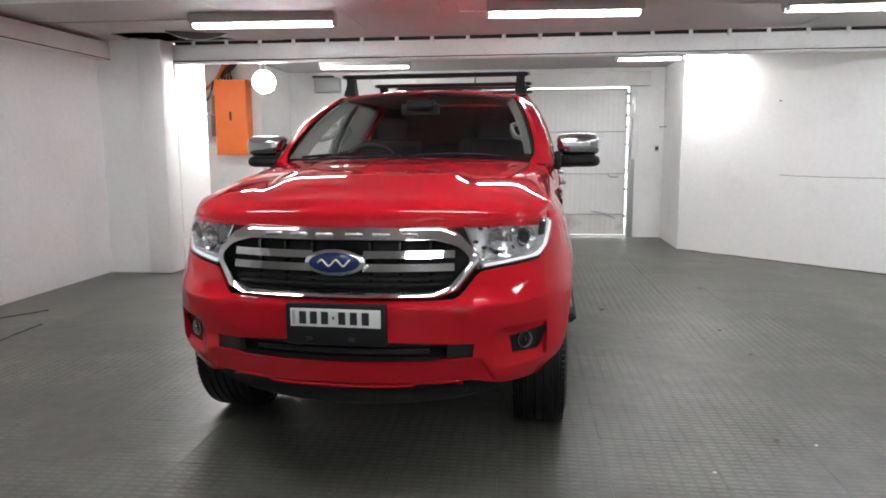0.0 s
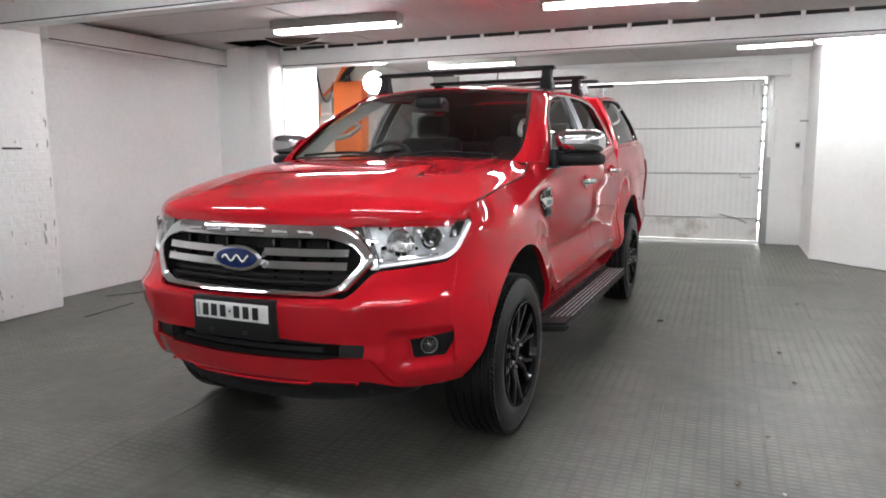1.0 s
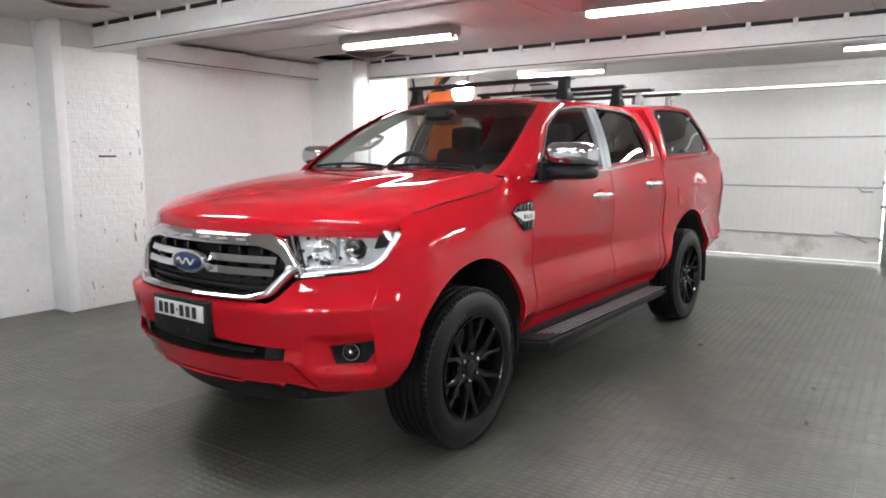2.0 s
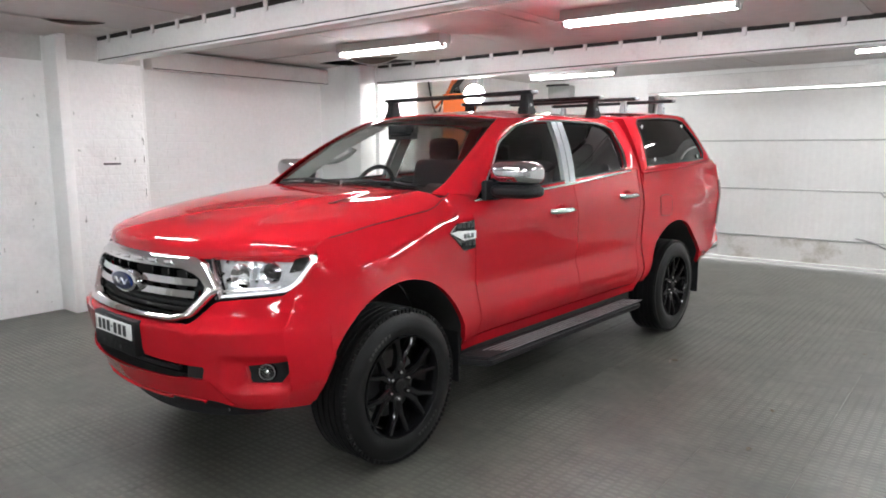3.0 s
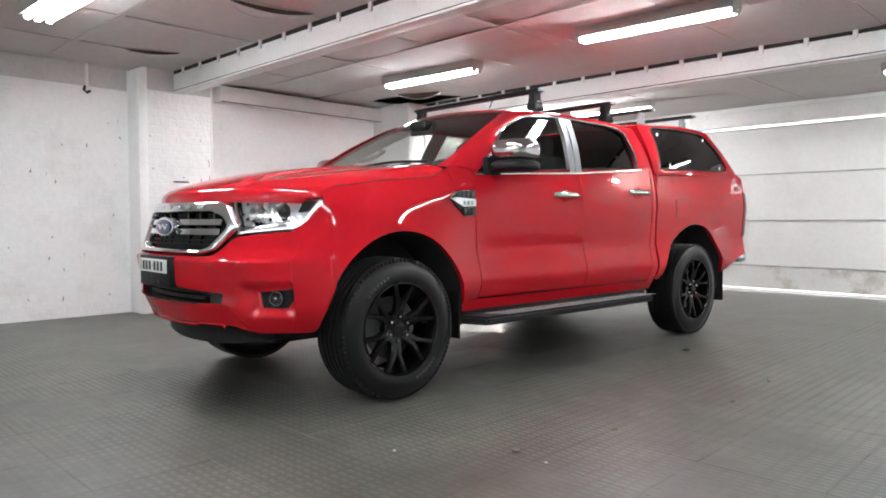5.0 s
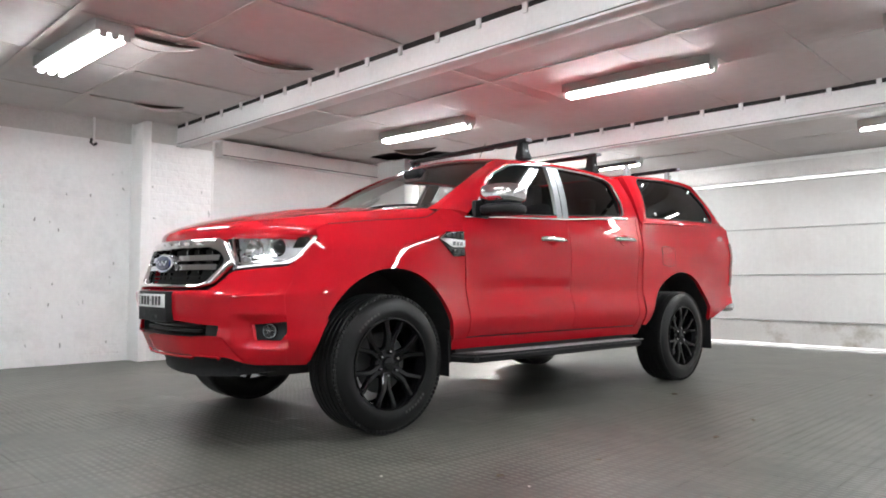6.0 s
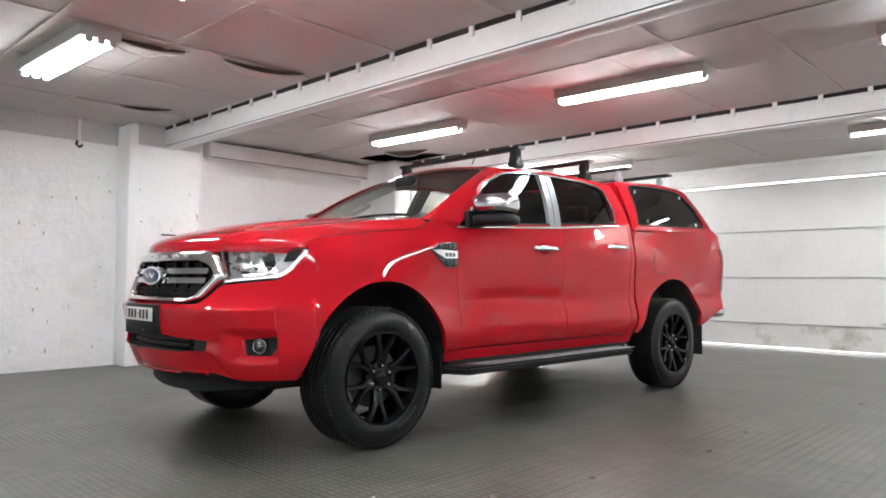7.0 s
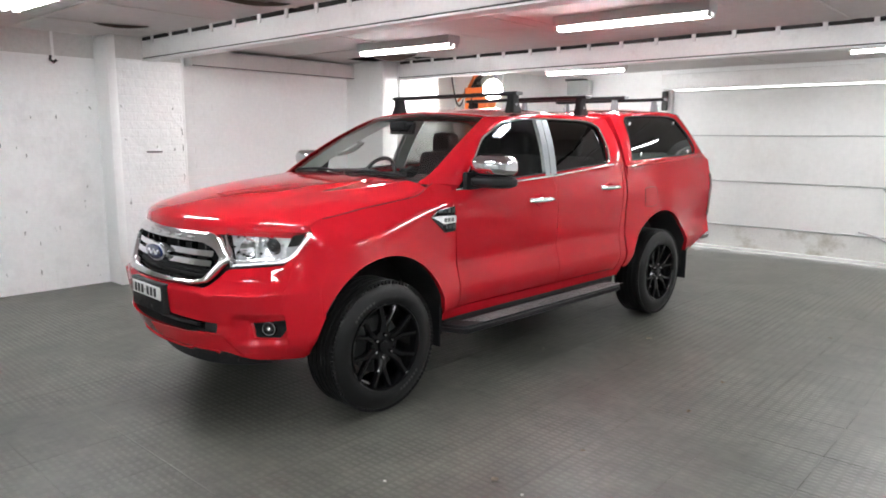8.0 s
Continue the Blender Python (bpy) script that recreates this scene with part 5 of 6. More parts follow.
for s in (-1, 1):
    # window opening: front slope, roof rail, rear edge, belt
    y_fb, y_rb = 0.640, 2.375
    slope = soft_line(((y_fb, belt(y_fb) + 0.018), (0.94, 1.567), (1.20, 1.675), (1.44, 1.704)), N)
    top = soft_line(((1.44, 1.704), (1.75, 1.715), (2.20, 1.712), (2.36, 1.695)), N)
    rear = soft_line(((2.36, 1.695), (2.44, 1.66), (2.445, 1.50), (2.42, 1.40), (y_rb, belt(y_rb) + 0.018)), N)
    low = polyline(((y_rb, belt(y_rb) + 0.018), (y_fb, belt(y_fb) + 0.018)), N)
    inner = [house(y, z, s) for y, z in slope + top[1:] + rear[1:] + low[1:-1]]
    # outer edge: windscreen side, roof side, cab rear, belt
    o_slope = [screen(s, v) for v in steps(N, -0.02, 1.0)]
    o_top = [roof(s, y) for y in steps(N, 1.09, 2.625)]
    o_rear = [house(2.625, z, s) for z in steps(N, 1.735, belt(2.625))]
    o_low = [skin(y, belt(y), s) for y in steps(N, 2.625, 0.52)]
    outer_ring = o_slope + o_top[1:] + o_rear[1:] + o_low[1:-1]
    k = len(inner)
    loops = []
    for v in (0.0, 0.06, 0.14, 0.25, 0.38, 0.5, 0.62, 0.75, 0.87, 0.95, 1.0):
        loop = []
        for i in range(k):
            p = inner[i].lerp(outer_ring[i], v)
            side = 1 if i < 2 * N else 0.3 if i < 3 * N else 0.0
            p.x += s * 0.021 * math.sin(math.pi * v) * side
            p.z += 0.010 * math.sin(math.pi * v) * side * (1 if i < 2 * N else 0)
            loop.append(p)
        loops.append(loop + [loop[0]])
    inset = [p + Vector((-s * 0.022, 0, 0)) for p in inner]
    part("front_pillar", grid([[screen(s * h, v) + Vector((0, -0.005, 0.006)) * min(1, (1 - v) / 0.15) * (1.0 - 0.95 * smooth(0.968, 1.0, h)) for h in steps(4, 0.962 - 0.045 * math.exp(-max(0, v) / 0.07), 1.0)] for v in ease(30, -0.03, 0.99)], 0.006), M_RED, truck, "red windscreen pillar")
    part("cab_frame", grid([inset + [inset[0]]] + loops), M_RED, truck, "red pillars and roof rail", sharp=50)
    # the pillar's foot runs down into the fender in one smooth sweep
    foot = []
    for u in steps(16):
        y = 0.395 + 0.165 * u
        if u < 0.25:
            top_p = skin(0.395, seam_z(0.395), s).lerp(screen(s, -0.01), u / 0.25)
        else:
            top_p = screen(s, -0.01 + 0.24 * (u - 0.25) / 0.75)
        low_p = skin(y, 1.17, s) - Vector((s * 0.001, 0, 0))
        up = (skin(y, 1.19, s) - skin(y, 1.17, s)).normalized()
        span = (top_p - low_p).length
        p1 = low_p + up * span * 0.48
        p2 = top_p + Vector((s * 0.42, 0.0, -0.30)) * span * 0.62
        foot.append([low_p * (1 - t) ** 3 + p1 * 3 * t * (1 - t) ** 2 + p2 * 3 * t * t * (1 - t) + top_p * t ** 3 for t in steps(12)])
    part("pillar_foot", grid(foot), M_RED, truck)
    # dark seal and bright line round the opening
    part("window_seal", pipe([p + Vector((-s * 0.006, 0, 0)) for p in inner], 0.008, 6, closed=True), M_BLACK, truck)
    part("window_trim", pipe([house(y, z, s, 0.003) for y, z in (slope + top[1:] + rear[1:])[2:-2]], 0.0075, 8), M_CHROME, truck, "thin chrome window line")

    def in_window(y):
        """Upper edge of the opening at y."""
        pts = slope + top[1:]
        z = line_at([(p[0], p[1]) for p in pts], y)
        return z

    def pane(ya, yb, n=24):
        """Glass between two leaning edges given as (y at belt, y at top)."""
        rows = []
        for u in steps(n):
            yl = ya[0] + (yb[0] - ya[0]) * u
            yt = ya[1] + (yb[1] - ya[1]) * u
            zl = belt(yl) + 0.012
            row = []
            for v in steps(10):
                y = yl + (yt - yl) * v
                zt = in_window(yt)
                if yt > 2.36:
                    zt = 1.69
                row.append(house_glass(y, zl + (zt - zl) * v, s))
            rows.append(row)
        return grid(rows)

    def clipped_pane():
        """Front pane: follows the slope of the front pillar."""
        rows = []
        for u in steps(30):
            yl = y_fb + (1.545 - y_fb) * u
            zt_y = y_fb + (1.625 - y_fb) * u
            rows.append([house_glass(yl + (zt_y - yl) * v, belt(yl) + 0.012 + (in_window(zt_y) - belt(yl) - 0.012) * v, s) for v in steps(10)])
        return grid(rows)

    fd = [o for o in truck.children if o.name.startswith("front_door")][-1]
    rd = [o for o in truck.children if o.name.startswith("rear_door")][-1]
    part("window", clipped_pane(), M_TINT, fd, "dark tinted window")
    part("window", pane((1.665, 1.755), (2.385, 2.44)), M_REAR, rd, "black tinted window")
    # satin strips on the middle pillar
    for a0, a1, b0, b1 in ((1.535, 1.592, 1.618, 1.682), (1.600, 1.668, 1.690, 1.758)):
        rows = [[house(p + (q - p) * v, belt(p) + 0.012 + (1.706 - belt(p) - 0.012) * v, s, 0.002) for v in steps(12)] for p, q in ((a0, b0), (a1, b1))]
        part("pillar_strip", grid(rows, 0.02, (-s, 0, 0)), M_SATIN, truck, "satin silver pillar strip")
    # mirror
    arm = boxes((s * 0.84 if s > 0 else -0.96, 0.96 if s > 0 else -0.84, 0.70, 0.80, 1.262, 1.300), bevel=0.012)
    mirror = part("mirror_arm", arm, M_BLACK, truck, "door mirror with a chrome cap")

    def mirror_shell(z0, z1, grow):
        rows = []
        for w in steps(18):
            v = 0.5 - 0.5 * math.cos(math.pi * w)
            z = z0 + (z1 - z0) * v
            q = max(0.0, 1 - abs(2 * v - 1) ** 3) ** 0.5
            row = []
            for k in range(33):
                t = 2 * math.pi * k / 32
                cx, cy = math.cos(t), math.sin(t)
                ex = math.copysign(abs(cx) ** 0.55, cx)
                ey = math.copysign(abs(cy) ** 0.7, cy)
                x = 0.994 + (0.131 + grow) * ex * (0.58 + 0.42 * q) - 0.008 * v
                y = 0.785 + 0.112 * ey * (0.45 + 0.55 * q) + 0.14 * (x - 0.9)
                row.append(Vector((s * x, y, z)))
            rows.append(row)
        bm = grid(rows)
        bm.faces.new(bm.verts[:0] or [v for v in bm.verts][0:32])
        bm.faces.new([v for v in bm.verts][-33:-1])
        return bm

    part("cap", mirror_shell(1.334, 1.464, 0.0), M_CAP, mirror, "chrome mirror cap")
    part("base", mirror_shell(1.264, 1.338, -0.002), M_BLACK, mirror)
    part("indicator", boxes((s * 1.085 - 0.014, s * 1.085 + 0.014, 0.735, 0.80, 1.365, 1.40), bevel=0.006), M_LAMPBASE, mirror)
    sail = [house(y, z, s, 0.004) for y, z in ((0.60, belt(0.6) + 0.014), (0.86, belt(0.86) + 0.014), (0.86, 1.455))]
    bm = bmesh.new()
    bm.faces.new([bm.verts.new(p) for p in sail])
    bmesh.ops.solidify(bm, geom=bm.faces[:], thickness=0.012)
    part("sail", bm, M_GLOSSBLK, mirror)
    part("mirror_foot", boxes((min(s * 0.845, s * 0.885), max(s * 0.845, s * 0.885), 0.655, 0.79, 1.25, 1.36), bevel=0.012), M_BLACK, mirror)

# canopy over the bed
def canopy_base(y):
    return 1.345 + 0.04 * (y - 2.65)


def canopy_side(y, z, s=1, out=0.0):
    zb = canopy_base(y)
    t = (z - zb) / (1.80 - zb)
    x = (0.842 - 0.06 * smooth(3.4, 4.3, y)) * (1 - t) + (0.645 - 0.03 * smooth(3.3, 4.0, y)) * t + 0.022 * math.sin(math.pi * min(1, max(0, t)))
    return Vector((s * (x + out), y, z))


def canopy_roof(h, y):
    a = abs(h)
    edge = 0.625 - 0.03 * smooth(3.3, 4.0, y)
    z = 1.800 + 0.050 * smooth(2.66, 3.5, y) - 0.012 * smooth(3.8, 4.05, y)
    z -= 0.030 * a ** 2.4 + 0.03 * (1 - smooth(2.66, 2.74, y))
    return Vector((edge * h, y, z))


canopy = part("canopy_roof", grid([[canopy_roof(h, y) for h in steps(32, -1, 1)] for y in steps(30, 2.665, 4.03)], 0.02, (0, 0, -1)), M_RED, truck, "red fibreglass canopy")


def tail(h, v):
    """Back of the canopy, from the roof down to the bed."""
    p = canopy_roof(h, 4.03)
    q = Vector((0.775 * h, 4.305 - 0.02 * abs(h) ** 2, canopy_base(4.285)))
    r = p.lerp(q, v)
    r.y += 0.05 * math.sin(math.pi * v) * 0.6
    return r


part("canopy_back", grid([[tail(h, v) for h in steps(24, -1, 1)] for v in steps(14)], 0.02, (0, -1, 0)), M_RED, canopy)
part("canopy_back_window", grid([[tail(h, v) + Vector((0, 0.006, 0.003)) for h in steps(20, -0.8, 0.8)] for v in steps(10, 0.15, 0.8)]), M_PRIV, canopy, "black rear window")
for s in (-1, 1):
    wf = soft_line(((2.78, 1.395), (2.83, 1.60), (2.845, 1.725), (2.90, 1.755)), N)
    wt = soft_line(((2.90, 1.755), (3.3, 1.775), (3.75, 1.778), (3.86, 1.755)), N)
    wr = soft_line(((3.86, 1.755), (3.98, 1.62), (4.075, 1.48), (4.03, 1.43)), N)
    wl = polyline(((4.03, 1.43), (2.78, 1.395)), N)
    inner = [canopy_side(y, z, s) for y, z in wf + wt[1:] + wr[1:] + wl[1:-1]]
    o_f = [canopy_side(2.66, z, s) for z in steps(N, canopy_base(2.66), 1.74)]
    o_t = [canopy_roof(s, y) for y in steps(N, 2.665, 4.03)]
    o_r = [tail(s, v) for v in steps(N)]
    o_l = [canopy_side(y, canopy_base(y), s) for y in steps(N, 4.285, 2.66)]
    outer_ring = o_f + o_t[1:] + o_r[1:] + o_l[1:-1]
    loops = []
    for v in (0.0, 0.06, 0.14, 0.25, 0.38, 0.5, 0.62, 0.75, 0.87, 0.95, 1.0):
        loop = []
        for i in range(len(inner)):
            p = inner[i].lerp(outer_ring[i], v)
            p.x += s * 0.014 * math.sin(math.pi * v) * (1.0 if i < 3 * N else 0.35)
            if N < i < 2 * N:
                p.z += 0.010 * math.sin(math.pi * v)
            loop.append(p)
        loops.append(loop + [loop[0]])
    inset = [p + Vector((-s * 0.02, 0, 0)) for p in inner]
    side = part("canopy_side", grid([inset + [inset[0]]] + loops), M_RED, canopy, "red canopy side", sharp=50)
    part("window_seal", pipe([p + Vector((-s * 0.002, 0, 0)) for p in inner], 0.008, 6, closed=True), M_BLACK, side)
    rows = []
    for u in steps(24):
        lo_p = (2.78 + (4.03 - 2.78) * u, 1.395 + (1.43 - 1.395) * u)
        up = [p for p in wf[N // 2:] + wt[1:] + wr[1:N // 2]]
        hi_p = polyline(up, 24)[int(round(u * 24))]
        rows.append([canopy_side(lo_p[0] + (hi_p[0] - lo_p[0]) * v, lo_p[1] + (hi_p[1] - lo_p[1]) * v, s, -0.010) for v in steps(10)])
    part("window", grid(rows), M_PRIV, side, "black tinted canopy window")
    for y, z in ((2.95, 1.44), (3.90, 1.455), (2.93, 1.70), (3.80, 1.72)):
        p = canopy_side(y, z, s, -0.004)
        part("window_stud", lathe([(-0.004, 0.018), (0.004, 0.018), (0.007, 0.012)], 14, "x", at=p), M_CHROME, side)
    part("canopy_lip", pipe([canopy_side(y, canopy_base(y) - 0.004, s, 0.004) for y in steps(20, 2.66, 4.26)], 0.010, 8), M_RED, side)

flap = []
for v in steps(10, -1, 1):
    flap.append([skin(3.03 + 0.100 * h, 1.075 + 0.085 * v * math.sqrt(max(0.3, 1 - 0.35 * h * h)), 1) + Vector((0.003, 0, 0)) for h in steps(10, -1, 1)])
ff = part("fuel_flap", grid(flap, 0.006, (-1, 0, 0)), M_RED, truck, "red fuel flap")
rim_loop = flap[0] + [r[-1] for r in flap[1:]] + flap[-1][::-1][1:] + [r[0] for r in flap[::-1]][1:-1]
part("flap_seam", pipe([p + Vector((-0.002, 0, 0)) for p in rim_loop], 0.0028, 5, closed=True), M_WELL, ff)

# tail lamps, tailgate, rear bumper
for s in (-1, 1):
    rows = []
    for z in steps(12, 0.82, 1.235):
        rows.append([skin(y, z, s) + Vector((s * 0.008, 0, 0)) for y in steps(4, 4.250, 4.295)] + [Vector((s * (half_width(4.295, z) - 0.10 * k), 4.317, z)) for k in steps(3, 0.1, 1.0)])
    part("tail_lamp", grid(rows, 0.012), M_TAIL, truck, "red tail lamp")
part("tailgate", boxes((-0.74, 0.74, 4.245, 4.300, 0.66, 1.35), bevel=0.02), M_RED, truck)
part("rear_bumper", boxes((-0.850, 0.850, 4.21, 4.40, 0.570, 0.675), bevel=0.04), M_CHROME, truck, "chrome rear bumper")
part("tow_bar", boxes((-0.05, 0.05, 4.2, 4.55, 0.42, 0.50), bevel=0.01), M_BLACK, truck)

# underside and wheel wells
for extent in ((-0.50, 0.50, -0.74, -0.58, 0.36, 0.80), (-0.56, 0.56, -0.60, 0.55, 0.33, 1.0), (-0.80, 0.80, 0.56, 2.6, 0.37, 0.60), (-0.56, 0.56, 2.6, 4.2, 0.40, 0.85)):
    part("underside", boxes(extent, bevel=0.01), M_WELL, truck, "dark underside")
part("floor_pan", boxes((-0.80, 0.80, 0.55, 2.60, 0.60, 0.64)), M_DASH, truck)
part("firewall", boxes((-0.80, 0.80, 0.50, 0.56, 0.55, 1.20)), M_DASH, truck)
part("cab_back", grid([[Vector((house(2.56, max(z, belt(2.56))).x * 0.97 * h, 2.58, z)) for h in steps(8, -1, 1)] for z in steps(10, 0.60, 1.735)]), M_DASH, truck)
part("cab_rear_panel", grid([[Vector((house(2.62, max(z, belt(2.62))).x * 0.995 * h, 2.622, z)) for h in steps(8, -1, 1)] for z in steps(12, 0.55, 1.738)]), M_RED, truck)
part("canopy_front", grid([[Vector((canopy_side(2.66, z).x * 0.998 * h, 2.668, z)) for h in steps(8, -1, 1)] for z in steps(12, canopy_base(2.66) - 0.01, 1.755)]), M_RED, canopy)
part("bed_front", boxes((-0.86, 0.86, 2.66, 2.68, 0.62, 1.34)), M_RED, truck)
for s in (-1, 1):
    for yc, zc, ry, rz in ARCHES:
        rows = []
        for t in steps(28, 0.06, 1.03):
            a = math.pi * t
            y, z = yc - (ry + 0.004) * math.cos(a), zc + (rz + 0.004) * math.sin(a)
            xo = half_width(y, max(z, 0.5)) - 0.02
            rows.append([Vector((s * x, y, z)) for x in (xo, 0.70, 0.53)])
        part("wheel_well", grid(rows), M_WELL, truck, "black wheel well liner")
        part("well_wall", boxes((min(s * 0.50, s * 0.53), max(s * 0.50, s * 0.53), yc - ry, yc + ry, 0.38, zc + rz)), M_WELL, truck)
    part("mud_flap", boxes((min(s * 0.63, s * 0.86), max(s * 0.63, s * 0.86), 0.445, 0.457, 0.27, 0.62), bevel=0.003), M_BLACK, truck, "black mud flap")
    part("mud_flap", boxes((min(s * 0.63, s * 0.88), max(s * 0.63, s * 0.88), 3.80, 3.812, 0.24, 0.66), bevel=0.003), M_BLACK, truck, "black mud flap")

    # rails added to stop light crossing under the truck
    rail = bmesh.new()
    for y0, y1, z0, z1 in ((-0.55, 0.55, 0.40, 0.52), (0.552, 2.60, 0.345, 0.46), (2.602, 4.10, 0.42, 0.54)):
        box(rail, min(s * 0.40, s * 0.47), max(s * 0.40, s * 0.47), y0, y1, z0, z1, bevel=0.012)
    part("chassis_rail", rail, M_WELL, truck, "black chassis rail, added to block light under the truck")
# plain dark blocks, added low down to block light from the far side
part("gearbox", boxes((-0.17, 0.17, 0.30, 1.25, 0.29, 0.50), (-0.24, 0.12, 1.252, 1.60, 0.30, 0.48), bevel=0.04), M_WELL, truck)
part("fuel_tank", boxes((-0.39, -0.10, 1.65, 2.50, 0.30, 0.50), bevel=0.05), M_WELL, truck)


# wheels
def wheel(s, y):
    """Tyre with shoulder blocks and a black rim of six forked spokes; its outer face looks along s."""
    R, hw = HUB_Z, 0.128
    at = Matrix.Translation((s * 0.788, y, HUB_Z)) @ pose(0, 0, 0, 0, 0, 0 if s > 0 else 180)
    prof = [(-hw + 0.012, 0.238), (-hw, 0.26), (-hw - 0.004, 0.30), (-hw + 0.004, 0.345), (-hw + 0.022, R - 0.012)]
    for k in range(6):
        x = -0.100 + 0.040 * k
        prof += [(x - 0.006, R - 0.001), (x - 0.003, R - 0.008), (x + 0.003, R - 0.008), (x + 0.006, R - 0.001)]
    prof += [(hw - 0.022, R - 0.012), (hw - 0.004, 0.345), (hw + 0.002, 0.318), (hw + 0.005, 0.305), (hw + 0.005, 0.280), (hw - 0.002, 0.258), (hw - 0.012, 0.252), (hw - 0.03, 0.242)]
    tyre = part("tyre", lathe(prof, 72, closed=True), M_RUBBER, truck, "black road tyre", sharp=30)
    tyre.matrix_basis = at
    lugs = bmesh.new()
    for k in range(88):
        a = 2 * math.pi * k / 88
        for sx in (-1, 1):
            m = Matrix.Rotation(a + (0.035 if sx > 0 else 0), 4, "X")
            box(lugs, sx * 0.104 - 0.014, sx * 0.104 + 0.014, -0.0095, 0.0095, R - 0.022, R - 0.006, m=m)
    tagged(part("tread", lugs, M_RUBBER, tyre), kind="stuff")
    for k, (a0, n) in enumerate(((0.35, 7), (3.5, 7))):
        for j in range(n):
            m = Matrix.Rotation(a0 + 0.085 * j, 4, "X")
            part("sidewall_mark", boxes((hw + 0.0035, hw + 0.0062, -0.008, 0.008, 0.284, 0.301), bevel=0.001, m=m), M_LETTER, tyre, "worn pale sidewall lettering")
    rim = part("rim", lathe([(hw - 0.010, 0.250), (hw + 0.004, 0.254), (hw + 0.004, 0.246), (hw - 0.022, 0.238), (hw - 0.10, 0.230), (-hw + 0.02, 0.232), (-hw + 0.02, 0.245)], 64, caps=False), M_RIM, tyre, "gloss black alloy rim")
    part("brake_disc", lathe([(0.02, 0.17), (0.026, 0.165), (0.03, 0.05)], 40), M_DISC, tyre)
    # six forked spokes: a stem that splits into two arms
    for k in range(6):
        for d in (-1, 1):
            spoke = bmesh.new()
            m = Matrix.Rotation(2 * math.pi * k / 6 - 0.12, 4, "X")
            v = []
            for r, w, off, x0, x1 in ((0.045, 0.020, 0.010, 0.052, 0.090), (0.100, 0.018, 0.013, 0.062, 0.102), (0.140, 0.017, 0.017, 0.072, 0.110), (0.175, 0.0145, 0.033, 0.080, 0.115), (0.215, 0.0155, 0.051, 0.086, 0.120), (0.250, 0.019, 0.064, 0.088, 0.122)):
                v.append([spoke.verts.new(m @ Vector((x, d * off + e, r))) for x, e in ((x0, -w), (x1 - 0.008, -w), (x1, -w * 0.6), (x1, w * 0.6), (x1 - 0.008, w), (x0, w))])
            for p, q in zip(v, v[1:]):
                for i in range(6):
                    spoke.faces.new((p[i], p[(i + 1) % 6], q[(i + 1) % 6], q[i]))
            spoke.faces.new(v[0])
            spoke.faces.new(v[-1][::-1])
            part("spoke", spoke, M_RIM, tyre, sharp=25)
    part("hub", lathe([(0.05, 0.092), (0.082, 0.090), (0.090, 0.084), (0.092, 0.038), (0.104, 0.034), (0.106, 0.028), (0.106, 0.004)], 36), M_RIM, tyre)
    for k in range(6):
        a = 2 * math.pi * k / 6 + math.pi / 2 - 0.12
        part("wheel_nut", lathe([(0.086, 0.0105), (0.102, 0.0105), (0.108, 0.006)], 6, at=(0, 0.066 * math.cos(a), 0.066 * math.sin(a))), M_CHROME, tyre)
    return tyre


for y in (AXLE_F, AXLE_R):
    for s in (-1, 1):
        wheel(s, y)
for y in (AXLE_F, AXLE_R):
    part("axle", lathe([(-0.70, 0.045), (0.70, 0.045)], 16, at=(0, y, HUB_Z)), M_WELL, truck)

# side steps with ribbed tread
for s in (-1, 1):
    x0, x1 = (0.79, 1.0) if s > 0 else (-1.0, -0.79)
    bm = bmesh.new()
    out = [(0.48, 0.80), (0.56, 0.99), (2.42, 0.99), (2.50, 0.80)]
    a = [bm.verts.new((s * x, y, 0.350)) for y, x in out]
    b = [bm.verts.new((s * x, y, 0.402)) for y, x in out]
    fs = [bm.faces.new(a), bm.faces.new(b[::-1])] + [bm.faces.new((a[i], b[i], b[(i + 1) % 4], a[(i + 1) % 4])) for i in range(4)]
    bmesh.ops.bevel(bm, geom=list({e for q in fs for e in q.edges}), offset=0.016, segments=3, affect="EDGES")
    step = part("side_step", bm, M_BLACK, truck, "black side step with silver ribs")
    for k in range(5):
        x = 0.866 + 0.0255 * k
        part("rib", boxes(*[(s * x - 0.0038, s * x + 0.0038, 0.66 + 0.02 * k + 0.145 * j, 0.797 + 0.02 * k + 0.145 * j, 0.400, 0.4045) for j in range(12)], bevel=0.001), M_ALU, step)
    for y in (0.75, 1.5, 2.25):
        part("bracket", boxes((min(s * 0.6, s * 0.85), max(s * 0.6, s * 0.85), y - 0.03, y + 0.03, 0.34, 0.40), bevel=0.005), M_BLACK, step)

